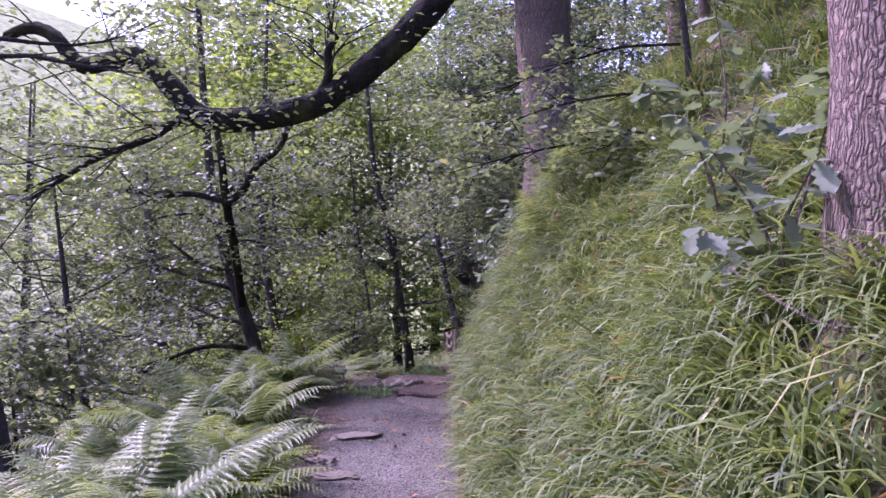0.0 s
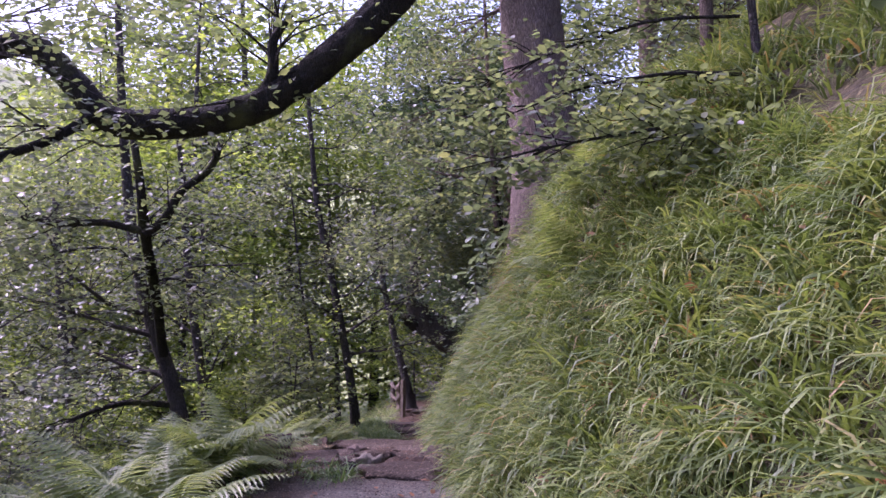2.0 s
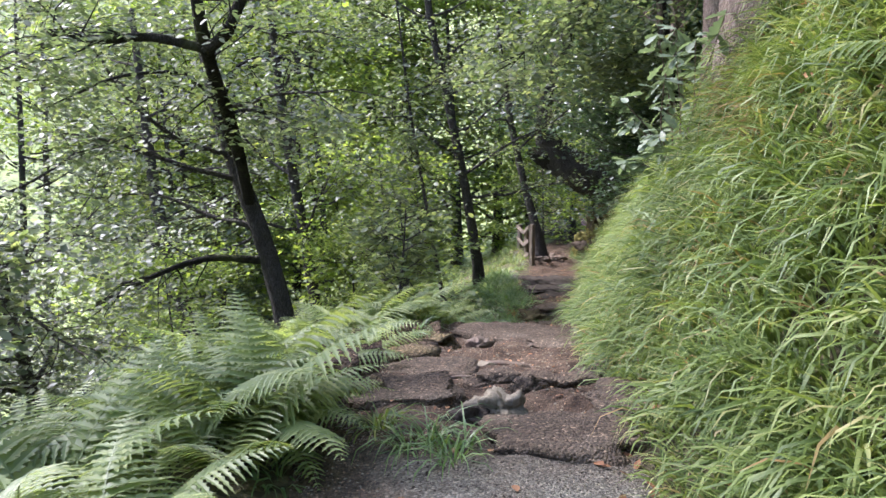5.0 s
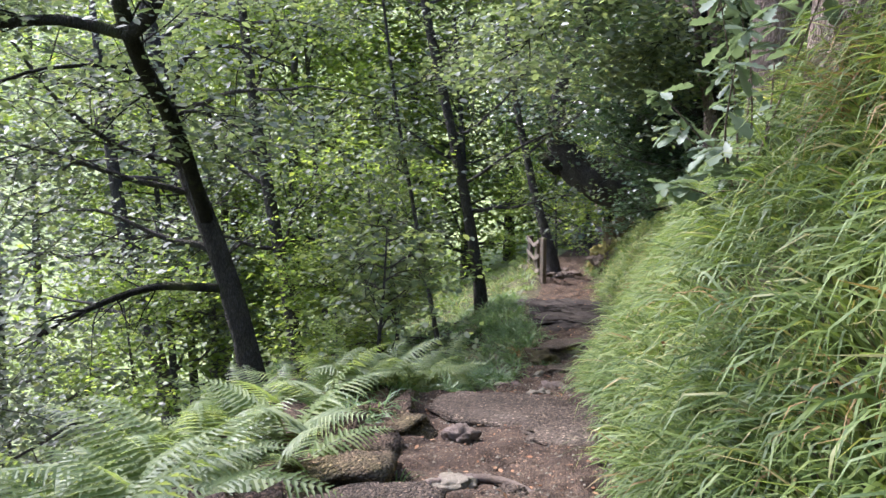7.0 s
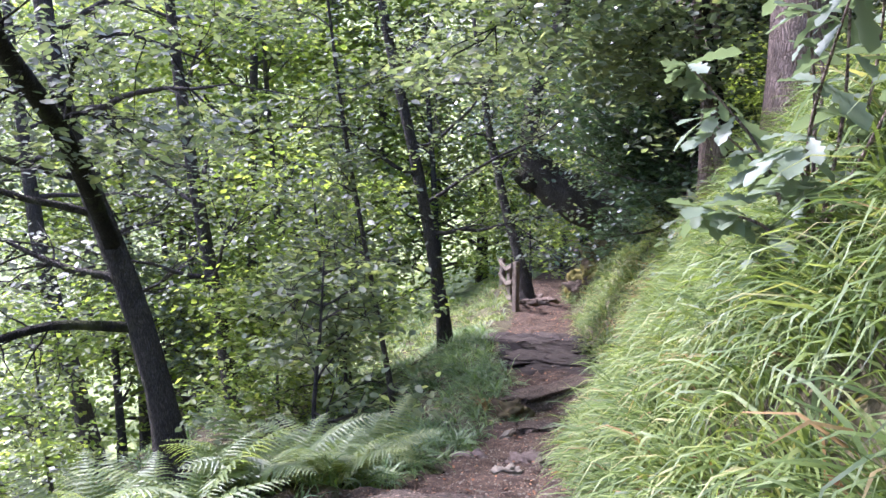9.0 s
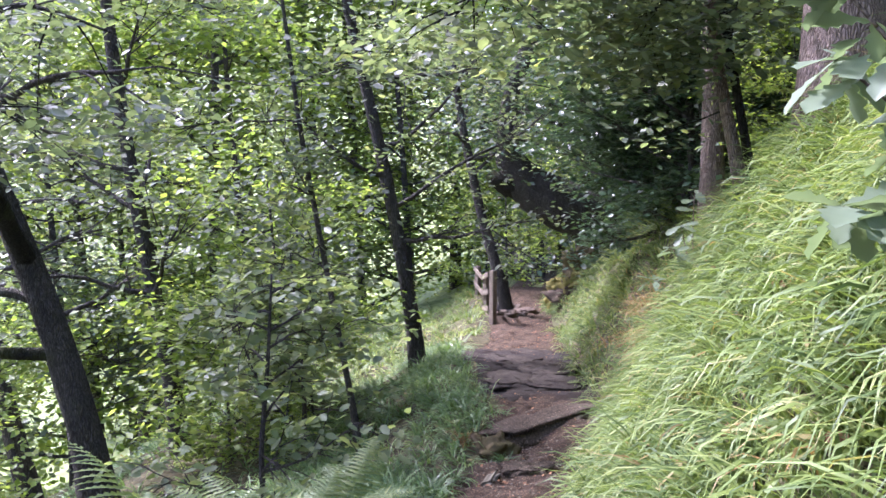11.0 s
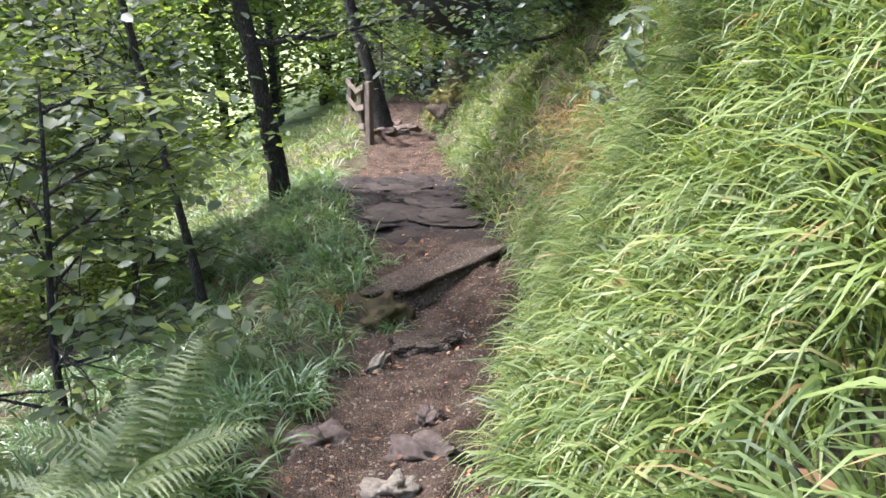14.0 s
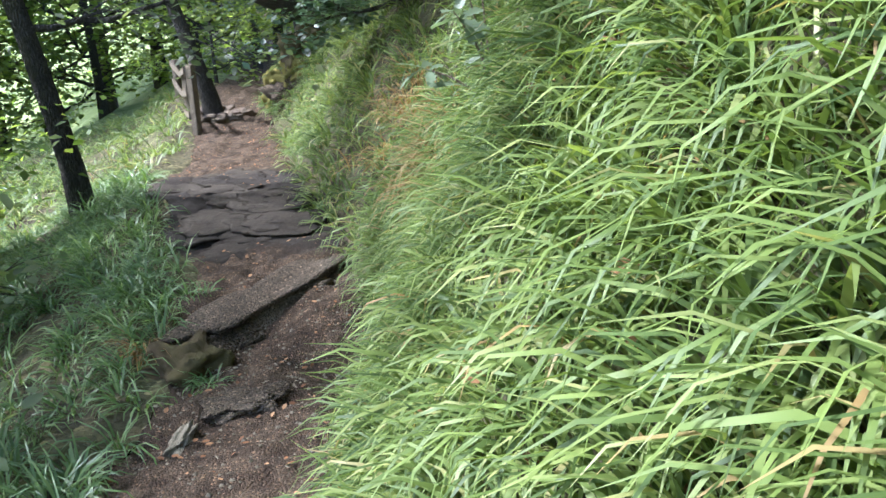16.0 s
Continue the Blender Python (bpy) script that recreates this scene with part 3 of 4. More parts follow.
def leaves(centres, size, g, flat=0.5, droop=0.25, full=False):
    """Folded pointed leaves about the centres; flat 0 is any way, 1 is level."""
    n = len(centres)
    az = g.uniform(0, 2 * np.pi, n)
    f = np.stack([np.cos(az), np.sin(az), g.normal(-droop, 0.3, n)], 1)
    f /= np.linalg.norm(f, axis=1)[:, None]
    up = np.stack([g.normal(0, 1 - flat, n), g.normal(0, 1 - flat, n), np.ones(n)], 1)
    s = np.cross(f, up)
    s /= np.linalg.norm(s, axis=1)[:, None] + 1e-9
    u = np.cross(s, f)
    L = (size * g.uniform(0.65, 1.25, n))[:, None]
    a = centres - f * L * 0.5
    tip = centres + f * L * 0.5
    if not full:
        m1 = centres - s * L * 0.32 + u * L * 0.07
        m2 = centres + s * L * 0.32 + u * L * 0.07
        V = np.stack([a, m1, tip, m2], 1).reshape(-1, 3)
        o = np.arange(n)[:, None, None] * 4
        F = (o + np.array([[0, 2, 1], [0, 3, 2]])[None]).reshape(-1, 3)
    else:
        c1 = a + f * L * 0.3
        c2 = a + f * L * 0.7
        V = np.stack([a, c1 - s * L * 0.27 + u * L * 0.06, c2 - s * L * 0.24 + u * L * 0.05, tip, c2 + s * L * 0.24 + u * L * 0.05, c1 + s * L * 0.27 + u * L * 0.06], 1).reshape(-1, 3)
        o = np.arange(n)[:, None, None] * 6
        F = (o + np.array([[0, 3, 1], [1, 3, 2], [0, 5, 3], [5, 4, 3]])[None]).reshape(-1, 3)
    return V, F


def sprays(twigs, per, size, g, wide=0.35, flat=0.55, full=False):
    """Leaves in flattened sprays along twig lines."""
    c = []
    for T in twigs:
        k = per
        t = g.uniform(0.45, 1.1, k) * (len(T) - 1)
        i = np.minimum(t.astype(int), len(T) - 2)
        p = T[i] + (T[i + 1] - T[i]) * (t - i)[:, None]
        w = wide * g.uniform(0.5, 1.3)
        p = p + np.stack([g.normal(0, w, k), g.normal(0, w, k), g.normal(-0.05, w * 0.28, k)], 1)
        c.append(p)
    return leaves(np.concatenate(c), size, g, flat, 0.25, full)


def tree(line, radii, label, bark_mat=None, leaf_mat=None, limbs=10, limb_from=0.25, limb_len=2.4, twigs_per=7, per=60, leaf=0.1, seed=1, sides=9, wide=0.33, aim=None, name="tree", full=False, extra=(), rise=0.03, hang=0.0, dressing=10, dress_len=3.2):
    """A tree: one trunk line, limbs that fork into twigs, and a crown of leaves. extra: more limb lines with their radii."""
    g = np.random.default_rng(seed)
    bark_mat, leaf_mat = bark_mat or M_BARK, leaf_mat or M_LEAF
    base = np.array(line[0], float)
    Q, R = smooth_line(np.array(line, float) - base, radii, max(10, 4 * len(line)))
    R = R * (1 + 0.5 * np.exp(-np.linspace(0, 1, len(R)) * 22))
    Q[0] = Q[0] - np.array([0, 0, 0.15 + 2.0 * radii[0]])
    ob = thing(name, None, label, "shrub" if name == "shrub" else "tree", "shrubs on the slope" if name == "shrub" else "trees on the slope", m=pose(*base))
    piece("trunk", mesh_from("trunk", *tube(Q, R, sides, seed, 0.07), bark_mat), ob)
    twigs = []

    def dress(L, r0, count=None, length=None):
        tubes = [tube(L, np.linspace(r0, r0 * 0.25, len(L)), 6)]
        for j in range(count or twigs_per):
            t = g.uniform(0.25, 1.0)
            i = min(int(t * (len(L) - 1)), len(L) - 2)
            d = L[i + 1] - L[i]
            d = d / np.linalg.norm(d) * 0.7 + g.normal(0, 0.55, 3) * np.array([1, 1, 0.5])
            T = wander(L[i], d / np.linalg.norm(d), (length or limb_len) * g.uniform(0.3, 0.6), 0.18, -hang, 4, g)
            tubes.append(tube(T, np.linspace(max(r0 * 0.3, 0.006), 0.003, 5), 3))
            twigs.append(T)
        return tubes

    for k in range(limbs):
        t = limb_from + (1 - limb_from) * (k + g.uniform(0, 0.9)) / limbs
        i = min(int(t * (len(Q) - 1)), len(Q) - 1)
        a = g.uniform(0, 2 * np.pi) if aim is None else aim + g.normal(0, 1.0)
        d = np.array([math.cos(a), math.sin(a), g.uniform(0.0, 0.5)])
        r0 = max(R[i] * 0.4, 0.012)
        L = wander(Q[i], d / np.linalg.norm(d), limb_len * g.uniform(0.7, 1.25) * (1.1 - 0.5 * t), 0.16, rise, 7, g)
        piece("limb", mesh_from("limb", *join(dress(L, r0)), bark_mat), ob)
    for pts, r in extra:
        L, rr = smooth_line(np.array(pts, float) - base, r, 4 * len(pts))
        tubes = dress(L, min(0.05, r[0]), dressing, dress_len)
        tubes[0] = tube(L, rr, sides, seed, 0.1)
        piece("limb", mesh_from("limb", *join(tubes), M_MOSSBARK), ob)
    if per:
        piece("crown", mesh_from("crown", *sprays(twigs, per, leaf, g, wide, 0.55, full), leaf_mat), ob)
    return ob


def up_from(x, y, *steps):
    b = foot(x, y)
    return [b] + [(b[0] + dx, b[1] + dy, b[2] + dz) for dx, dy, dz in steps]


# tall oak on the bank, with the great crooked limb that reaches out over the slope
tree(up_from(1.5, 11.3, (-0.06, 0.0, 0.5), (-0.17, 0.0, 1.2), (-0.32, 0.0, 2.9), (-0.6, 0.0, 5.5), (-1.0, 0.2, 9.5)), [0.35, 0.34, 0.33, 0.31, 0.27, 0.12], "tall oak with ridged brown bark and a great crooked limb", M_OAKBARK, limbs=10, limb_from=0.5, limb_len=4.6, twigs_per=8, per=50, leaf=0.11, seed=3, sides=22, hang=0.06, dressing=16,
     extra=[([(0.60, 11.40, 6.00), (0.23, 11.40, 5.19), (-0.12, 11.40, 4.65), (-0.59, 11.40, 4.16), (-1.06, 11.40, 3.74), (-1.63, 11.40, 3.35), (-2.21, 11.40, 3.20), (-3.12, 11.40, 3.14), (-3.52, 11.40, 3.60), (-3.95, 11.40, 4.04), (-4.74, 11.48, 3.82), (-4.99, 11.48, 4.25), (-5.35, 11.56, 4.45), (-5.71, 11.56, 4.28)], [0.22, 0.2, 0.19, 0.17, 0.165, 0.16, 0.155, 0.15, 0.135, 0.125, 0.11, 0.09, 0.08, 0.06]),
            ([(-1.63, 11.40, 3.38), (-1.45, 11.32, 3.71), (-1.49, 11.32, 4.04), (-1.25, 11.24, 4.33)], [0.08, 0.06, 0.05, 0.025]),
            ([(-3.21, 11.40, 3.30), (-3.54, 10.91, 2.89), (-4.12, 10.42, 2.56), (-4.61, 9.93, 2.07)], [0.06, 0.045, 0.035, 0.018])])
# pale ridged trunk farther along the bank
tree(up_from(2.2, 16.05, (-0.02, 0, 0.8), (-0.08, 0, 2.4), (-0.1, 0, 5), (-0.1, 0.1, 9)), [0.25, 0.225, 0.215, 0.19, 0.1], "pale ridged trunk among the grass of the bank", M_OAKBARK, limbs=9, limb_from=0.5, limb_len=3.2, per=60, seed=10, sides=20)
# ridged trunk close by the start of the walk
tree(up_from(1.57, 2.83, (-0.09, 0, 1.2), (-0.26, 0, 4), (-0.4, 0, 8)), [0.26, 0.25, 0.24, 0.15], "thick trunk with pale ridged bark on the bank", M_OAKBARK, limbs=5, limb_from=0.6, limb_len=3.0, seed=5, sides=20)
# trunk higher up the bank
tree(up_from(2.06, 17.4, (-0.1, 0, 0.45), (-0.23, 0, 1.0), (-0.36, 0, 1.7), (-0.5, 0, 4.5), (-0.6, 0, 7)), [0.055, 0.05, 0.045, 0.04, 0.035, 0.02], "slim grey leaning trunk on the bank", M_OAKBARK, limbs=8, limb_from=0.4, limb_len=2.2, seed=8, per=70, full=True, hang=0.05, dressing=26, dress_len=1.3,
     extra=[([(1.75, 17.4, 3.0), (1.3, 17.2, 3.2), (0.7, 16.9, 3.0), (0.1, 16.8, 2.6), (-0.3, 16.7, 2.15)], [0.03, 0.022, 0.016, 0.01, 0.006]), ([(1.8, 17.4, 2.6), (1.5, 17.3, 2.5), (1.1, 17.2, 2.2)], [0.02, 0.014, 0.006]), ([(2.12, 17.45, 0.9), (2.0, 17.45, 1.5), (1.78, 17.45, 2.6), (1.6, 17.5, 4.4)], [0.04, 0.035, 0.03, 0.02])])
tree(up_from(2.36, 19.5, (0, 0, 1), (-0.05, 0, 3), (-0.1, 0, 7)), [0.115, 0.11, 0.1, 0.05], "brown trunk standing among leaves on the bank", M_OAKBARK, limbs=10, limb_from=0.3, limb_len=3.0, seed=6, sides=14)
tree(up_from(5.4, 20.2, (0, 0, 2), (-0.1, 0, 5), (-0.1, 0, 9)), [0.24, 0.23, 0.2, 0.1], "brown trunk up on the hillside", M_OAKBARK, limbs=8, limb_from=0.4, limb_len=3.0, seed=7, sides=14)
tree(up_from(3.9, 13.2, (0, 0, 2), (-0.05, 0, 5), (-0.1, 0, 8)), [0.1, 0.09, 0.08, 0.05], "slim brown trunk up on the hillside", M_OAKBARK, limbs=8, limb_from=0.4, limb_len=2.4, seed=9)
# leaning tree below the path
tree([foot(-3.55, 18.3), (-3.7, 18.3, -1.3), (-4.08, 18.3, 0.13), (-4.5, 18.3, 1.2), (-4.74, 18.3, 2.4), (-4.95, 18.4, 4.2), (-5.2, 18.5, 8)], [0.17, 0.15, 0.135, 0.115, 0.1, 0.08, 0.04], "dark leaning tree rising from the slope below the path", limbs=13, limb_from=0.25, limb_len=2.8, twigs_per=8, per=42, leaf=0.1, seed=11, full=True, hang=0.05, dressing=12, dress_len=1.9,
     extra=[([(-4.15, 18.3, 0.3), (-4.0, 17.0, 1.5), (-3.75, 15.3, 2.3), (-3.75, 15, 3.0), (-3.85, 15, 3.6)], [0.09, 0.085, 0.08, 0.06, 0.05]), ([(-3.75, 15.3, 2.3), (-3.4, 15, 2.45), (-3.2, 15, 2.9), (-2.75, 15, 3.2), (-2.6, 14.9, 3.6)], [0.07, 0.065, 0.06, 0.05, 0.04]), ([(-3.75, 15.3, 2.32), (-4.3, 15.1, 2.45), (-4.9, 15, 2.4), (-5.4, 14.9, 2.5)], [0.06, 0.05, 0.05, 0.03]), ([(-3.95, 18.3, -0.55), (-4.7, 17.9, -0.44), (-5.15, 17.5, -0.55), (-6.1, 17.2, -1.0)], [0.06, 0.05, 0.04, 0.02]), ([(-4.4, 18.3, 1.0), (-4.2, 17.2, 1.6), (-3.6, 16.6, 1.7), (-2.9, 16.2, 1.4)], [0.03, 0.025, 0.018, 0.008]), ([(-4.6, 18.3, 1.8), (-4.6, 17.0, 2.2), (-5.2, 16.2, 2.1), (-5.9, 15.8, 1.7)], [0.03, 0.025, 0.018, 0.008]), ([(-4.6, 18.3, 1.6), (-4.0, 17.3, 2.3), (-3.4, 16.9, 2.4), (-2.6, 16.6, 2.1)], [0.03, 0.025, 0.018, 0.008])])
tree(up_from(-0.78, 22.0, (-0.2, 0, 1.4), (-0.55, 0.1, 3.2), (-0.95, 0.1, 5.0), (-1.2, 0.2, 8)), [0.1, 0.09, 0.08, 0.07, 0.04], "slender dark tree at the edge of the path", limbs=14, limb_from=0.2, limb_len=2.4, per=40, seed=12, full=True)
tree(up_from(0.72, 27.9, (-0.2, 0, 0.9), (-0.5, 0, 1.9), (-0.9, 0, 3.8), (-1.2, 0, 6)), [0.14, 0.115, 0.1, 0.08, 0.04], "dark tree standing behind the wooden rail", limbs=8, limb_from=0.45, limb_len=2.2, per=36, seed=13)
tree(up_from(-1.25, 19.06, (-0.2, 0.0, 1.2), (-0.55, 0.1, 3.2), (-0.8, 0.1, 5.5)), [0.035, 0.03, 0.025, 0.012], "thin sapling below the path edge", limbs=10, limb_from=0.3, limb_len=1.2, per=40, seed=14, full=True)
tree(up_from(-3.7, 21.0, (-0.2, 0, 1.5), (-0.6, 0.1, 4.0), (-0.9, 0.1, 7.5)), [0.11, 0.1, 0.09, 0.04], "dark slim tree on the slope", limbs=12, limb_from=0.25, limb_len=2.4, per=40, seed=15)
tree(up_from(-6.6, 23.0, (-0.3, 0, 1.5), (-0.9, 0.1, 4.0), (-1.2, 0.1, 8)), [0.17, 0.15, 0.13, 0.06], "dark tree among others down the slope", limbs=12, limb_from=0.25, limb_len=2.8, per=42, seed=16)
# old burred tree that bends over the path
tree([foot(2.9, 28.6), (2.25, 28.4, -0.02), (1.65, 28.3, 0.24), (1.05, 28.3, 0.62), (0.74, 28.3, 1.05), (0.72, 28.3, 1.6), (0.76, 28.3, 2.3), (1.32, 28.4, 3.76), (1.7, 28.6, 6), (2.0, 29, 9)], [0.45, 0.5, 0.5, 0.42, 0.29, 0.2, 0.17, 0.15, 0.12, 0.06], "old dark burred tree bending out over the path", M_BARK, M_DARKLEAF, limbs=24, limb_from=0.6, limb_len=3.4, twigs_per=9, per=90, leaf=0.12, seed=17, sides=14, dressing=2, dress_len=0.5,
     extra=[([(1.1, 28.3, 0.6), (0.75, 28.3, 0.66), (0.5, 28.28, 0.72), (0.34, 28.25, 0.75)], [0.38, 0.31, 0.2, 0.08])])
for x, y, h, seed in ((3.9, 29.9, 5.0, 61), (4.3, 28.0, 4.4, 62), (4.0, 25.4, 4.0, 63)):
    tree(up_from(x, y, (-0.05, -0.05, h * 0.25), (-0.15, -0.1, h * 0.6), (-0.2, 0, h)), [0.06, 0.05, 0.04, 0.01], "dense dark evergreen bush beside the old burred tree", leaf_mat=M_DARKLEAF, limbs=26, limb_from=0.0, limb_len=2.1, twigs_per=9, per=80, leaf=0.12, seed=seed, wide=0.28, name="shrub")

for x, y, h, seed in ((2.75, 22.3, 3.6, 64), (2.8, 24.7, 3.6, 65), (2.55, 20.9, 3.0, 66)):
    tree(up_from(x, y, (-0.05, -0.05, h * 0.25), (-0.15, -0.1, h * 0.6), (-0.2, 0, h)), [0.06, 0.05, 0.04, 0.01], "dark leafy evergreen bush overhanging the shaded bank", leaf_mat=M_DARKLEAF, limbs=24, limb_from=0.0, limb_len=1.3, twigs_per=8, per=60, leaf=0.1, seed=seed, wide=0.2, name="shrub")

tree(up_from(-4.5, 9.1, (-0.35, 0.1, 1.4), (-0.9, 0.2, 4.0), (-1.2, 0.2, 8.0)), [0.12, 0.11, 0.1, 0.05], "dark trunk rising from the slope near the ferns", limbs=8, limb_from=0.55, limb_len=3.0, seed=31)
# beech saplings whose level sprays reach over the bank
tree(up_from(2.25, 8.0, (-0.1, -0.05, 0.8), (-0.3, -0.1, 1.9), (-0.4, 0, 3.2)), [0.03, 0.028, 0.022, 0.01], "young beech with level sprays of grey-green leaves", leaf_mat=M_LEAF, limbs=7, limb_from=0.4, limb_len=1.9, twigs_per=7, per=34, leaf=0.07, seed=33, wide=0.1, aim=math.pi, full=True, rise=-0.02, dressing=18, dress_len=0.9,
     extra=[([(2.2, 7.9, 2.6), (1.4, 7.5, 2.45), (0.7, 7.3, 2.3), (0.05, 7.2, 2.12)], [0.014, 0.012, 0.008, 0.004]), ([(2.2, 7.9, 2.9), (1.5, 7.7, 2.85), (0.9, 7.6, 2.72), (0.35, 7.6, 2.5)], [0.014, 0.012, 0.008, 0.004]), ([(2.2, 8.2, 3.4), (1.6, 8.3, 3.4), (0.9, 8.3, 3.15), (0.3, 8.4, 2.9)], [0.014, 0.012, 0.008, 0.004]), ([(2.2, 7.9, 2.5), (1.6, 7.3, 2.42), (1.1, 7.0, 2.25)], [0.012, 0.008, 0.004])])
tree(up_from(4.3, 10.6, (-0.1, -0.05, 1.2), (-0.3, -0.1, 2.6), (-0.4, 0, 4.2)), [0.04, 0.035, 0.028, 0.01], "young beech with level sprays of green leaves", leaf_mat=M_LEAF, limbs=16, limb_from=0.15, limb_len=2.2, twigs_per=7, per=34, leaf=0.09, seed=34, wide=0.16, full=True, rise=-0.01)
tree(up_from(2.7, 20.5, (-0.1, -0.05, 1.0), (-0.3, -0.1, 2.4), (-0.4, 0, 4.2)), [0.04, 0.035, 0.028, 0.01], "bushy young tree over the far bank", leaf_mat=M_DARKLEAF, limbs=18, limb_from=0.1, limb_len=2.0, twigs_per=8, per=50, leaf=0.1, seed=35, wide=0.2)
tree(up_from(2.9, 23.3, (-0.1, -0.05, 1.0), (-0.3, -0.1, 2.6), (-0.4, 0, 5)), [0.05, 0.045, 0.035, 0.01], "dark evergreen bush on the bank", leaf_mat=M_DARKLEAF, limbs=22, limb_from=0.05, limb_len=2.4, twigs_per=9, per=70, leaf=0.1, seed=36, wide=0.25)

EVERGREEN = tree(up_from(2.7, 30.5, (-0.05, 0, 2.0), (-0.2, -0.1, 5), (-0.4, 0, 9)), [0.15, 0.13, 0.1, 0.03], "dark evergreen tree behind the old burred tree", leaf_mat=M_DARKLEAF, limbs=26, limb_from=0.25, limb_len=3.2, twigs_per=8, per=56, leaf=0.15, seed=37, wide=0.35)
tree(up_from(4.4, 28.2, (-0.05, 0, 2.0), (-0.2, -0.1, 5), (-0.4, 0, 9)), [0.15, 0.13, 0.1, 0.03], "dark evergreen tree on the bank beyond the path", leaf_mat=M_DARKLEAF, limbs=24, limb_from=0.1, limb_len=3.2, twigs_per=8, per=56, leaf=0.15, seed=38, wide=0.35)

tree(up_from(-5.9, 15.3, (-0.2, 0, 1.2), (-0.6, 0.1, 3.0), (-0.9, 0.1, 5.6)), [0.09, 0.08, 0.06, 0.02], "leafy beech with hanging grey-green sprays on the slope", leaf_mat=M_LEAF, limbs=20, limb_from=0.1, limb_len=2.6, twigs_per=8, per=64, leaf=0.1, seed=39, wide=0.24, full=False, hang=0.08)

tree(up_from(4.4, 30.4, (-0.05, 0, 0.8), (-0.2, -0.1, 2.4)), [0.05, 0.04, 0.01], "dark evergreen bush on the far bank", leaf_mat=M_DARKLEAF, limbs=16, limb_from=0.0, limb_len=1.9, twigs_per=8, per=54, leaf=0.13, seed=41, wide=0.3, name="shrub")
for x, y, k in ((5.8, 33.5, 1.1), (5.2, 38.0, 1.2)):
    c = copy_thing(EVERGREEN, pose(*foot(x, y), 0, 0, 70 * x))
    c.scale = (k, k, k)
tree(up_from(3.9, 26.7, (-0.05, 0, 0.8), (-0.2, -0.1, 2.4)), [0.05, 0.04, 0.01], "dark evergreen bush beside the old burred tree", leaf_mat=M_DARKLEAF, limbs=16, limb_from=0.0, limb_len=1.8, twigs_per=8, per=60, leaf=0.11, seed=40, wide=0.26, name="shrub")

# woods behind, each a full leafy tree from the ground up
def woodland(x, y, height, seed, mat, r=0.13, per=46, leaf=0.21, limb_len=3.8):
    return tree(up_from(x, y, (-0.1, 0, height * 0.3), (-0.4, 0.1, height * 0.65), (-0.6, 0.2, height)), [r, r * 0.85, r * 0.6, r * 0.2], "leafy woodland tree on the valley slope", leaf_mat=mat, limbs=24, limb_from=0.08, limb_len=limb_len, twigs_per=8, per=per, leaf=leaf, seed=seed, sides=7, wide=0.5)


def shrub(x, y, height, seed, mat, spread=1.7, per=46, leaf=0.11):
    return tree(up_from(x, y, (-0.05, 0, height * 0.4), (-0.2, 0.05, height)), [0.04, 0.03, 0.01], "leafy understorey shrub on the slope below the path", leaf_mat=mat, limbs=13, limb_from=0.0, limb_len=spread, twigs_per=8, per=per, leaf=leaf, seed=seed, sides=5, wide=0.26, name="shrub")


KINDS = [woodland(-11.0, 34.0, 14, 21, M_LEAF), woodland(-6.5, 36.0, 14, 22, M_YELLOWLEAF), woodland(-2.0, 41.0, 13, 23, M_YELLOWLEAF), woodland(-18.5, 28.0, 15, 24, M_LEAF)]
SHRUBS = [shrub(-7.0, 17.6, 2.6, 51, M_LEAF), shrub(-2.4, 21.2, 3.2, 52, M_YELLOWLEAF), shrub(-6.4, 21.0, 2.6, 53, M_YELLOWLEAF)]
random.seed(9)
for x, y, k, s in ((-8.4, 39, 1, 1.55), (-12.5, 45, 2, 1.6), (-11.5, 37, 2, 1.2), (2.5, 40, 2, 0.9), (-4.2, 46, 1, 1.3), (-15, 31, 3, 1.1), (-12, 41, 1, 1.1), (1.0, 47, 1, 1.1), (6.0, 31, 0, 0.9), (6.8, 25, 3, 0.75), (10, 28, 0, 0.9), (6.6, 17.6, 0, 0.6), (9, 13, 3, 0.7), (7.5, 9.5, 0, 0.5), (11, 20, 1, 0.8), (8.5, 22, 2, 0.7), (13, 16, 0, 0.8), (14, 25, 3, 0.9), (-19, 22, 3, 0.75), (-20, 17, 0, 0.8), (-13.5, 46, 2, 1.7), (-20, 42, 1, 1.6), (4.0, 48, 2, 1.4), (-3.0, 58, 1, 2.0), (-6.5, 50, 0, 2.2), (-15, 54, 1, 2.2), (-0.5, 52, 2, 1.9), (-10, 62, 2, 2.2), (-19, 60, 0, 2.2)):
    c = copy_thing(KINDS[k], pose(*foot(x, y), 0, 0, random.uniform(0, 360)))
    c.scale = (s, s, s)
for x, y, k, s in ((-2.2, 21.8, 1, 0.6), (-3.0, 20.6, 1, 0.6), (-6.8, 14.2, 0, 1.1), (-8.4, 12.0, 0, 1.2), (1.0, 33.5, 1, 1.0), (2.8, 31.5, 1, 1.2), (3.4, 25.2, 0, 0.9), (3.6, 16.8, 0, 0.6), (3.0, 18.9, 2, 0.45), (4.6, 11.6, 0, 0.7), (4.9, 15.2, 0, 0.8), (4.3, 21.5, 0, 0.9), (6.0, 13.2, 2, 0.9), (5.6, 9.2, 0, 0.7)):
    c = copy_thing(SHRUBS[k], pose(*foot(x, y), 0, 0, random.uniform(0, 360)))
    c.scale = (s, s, s)

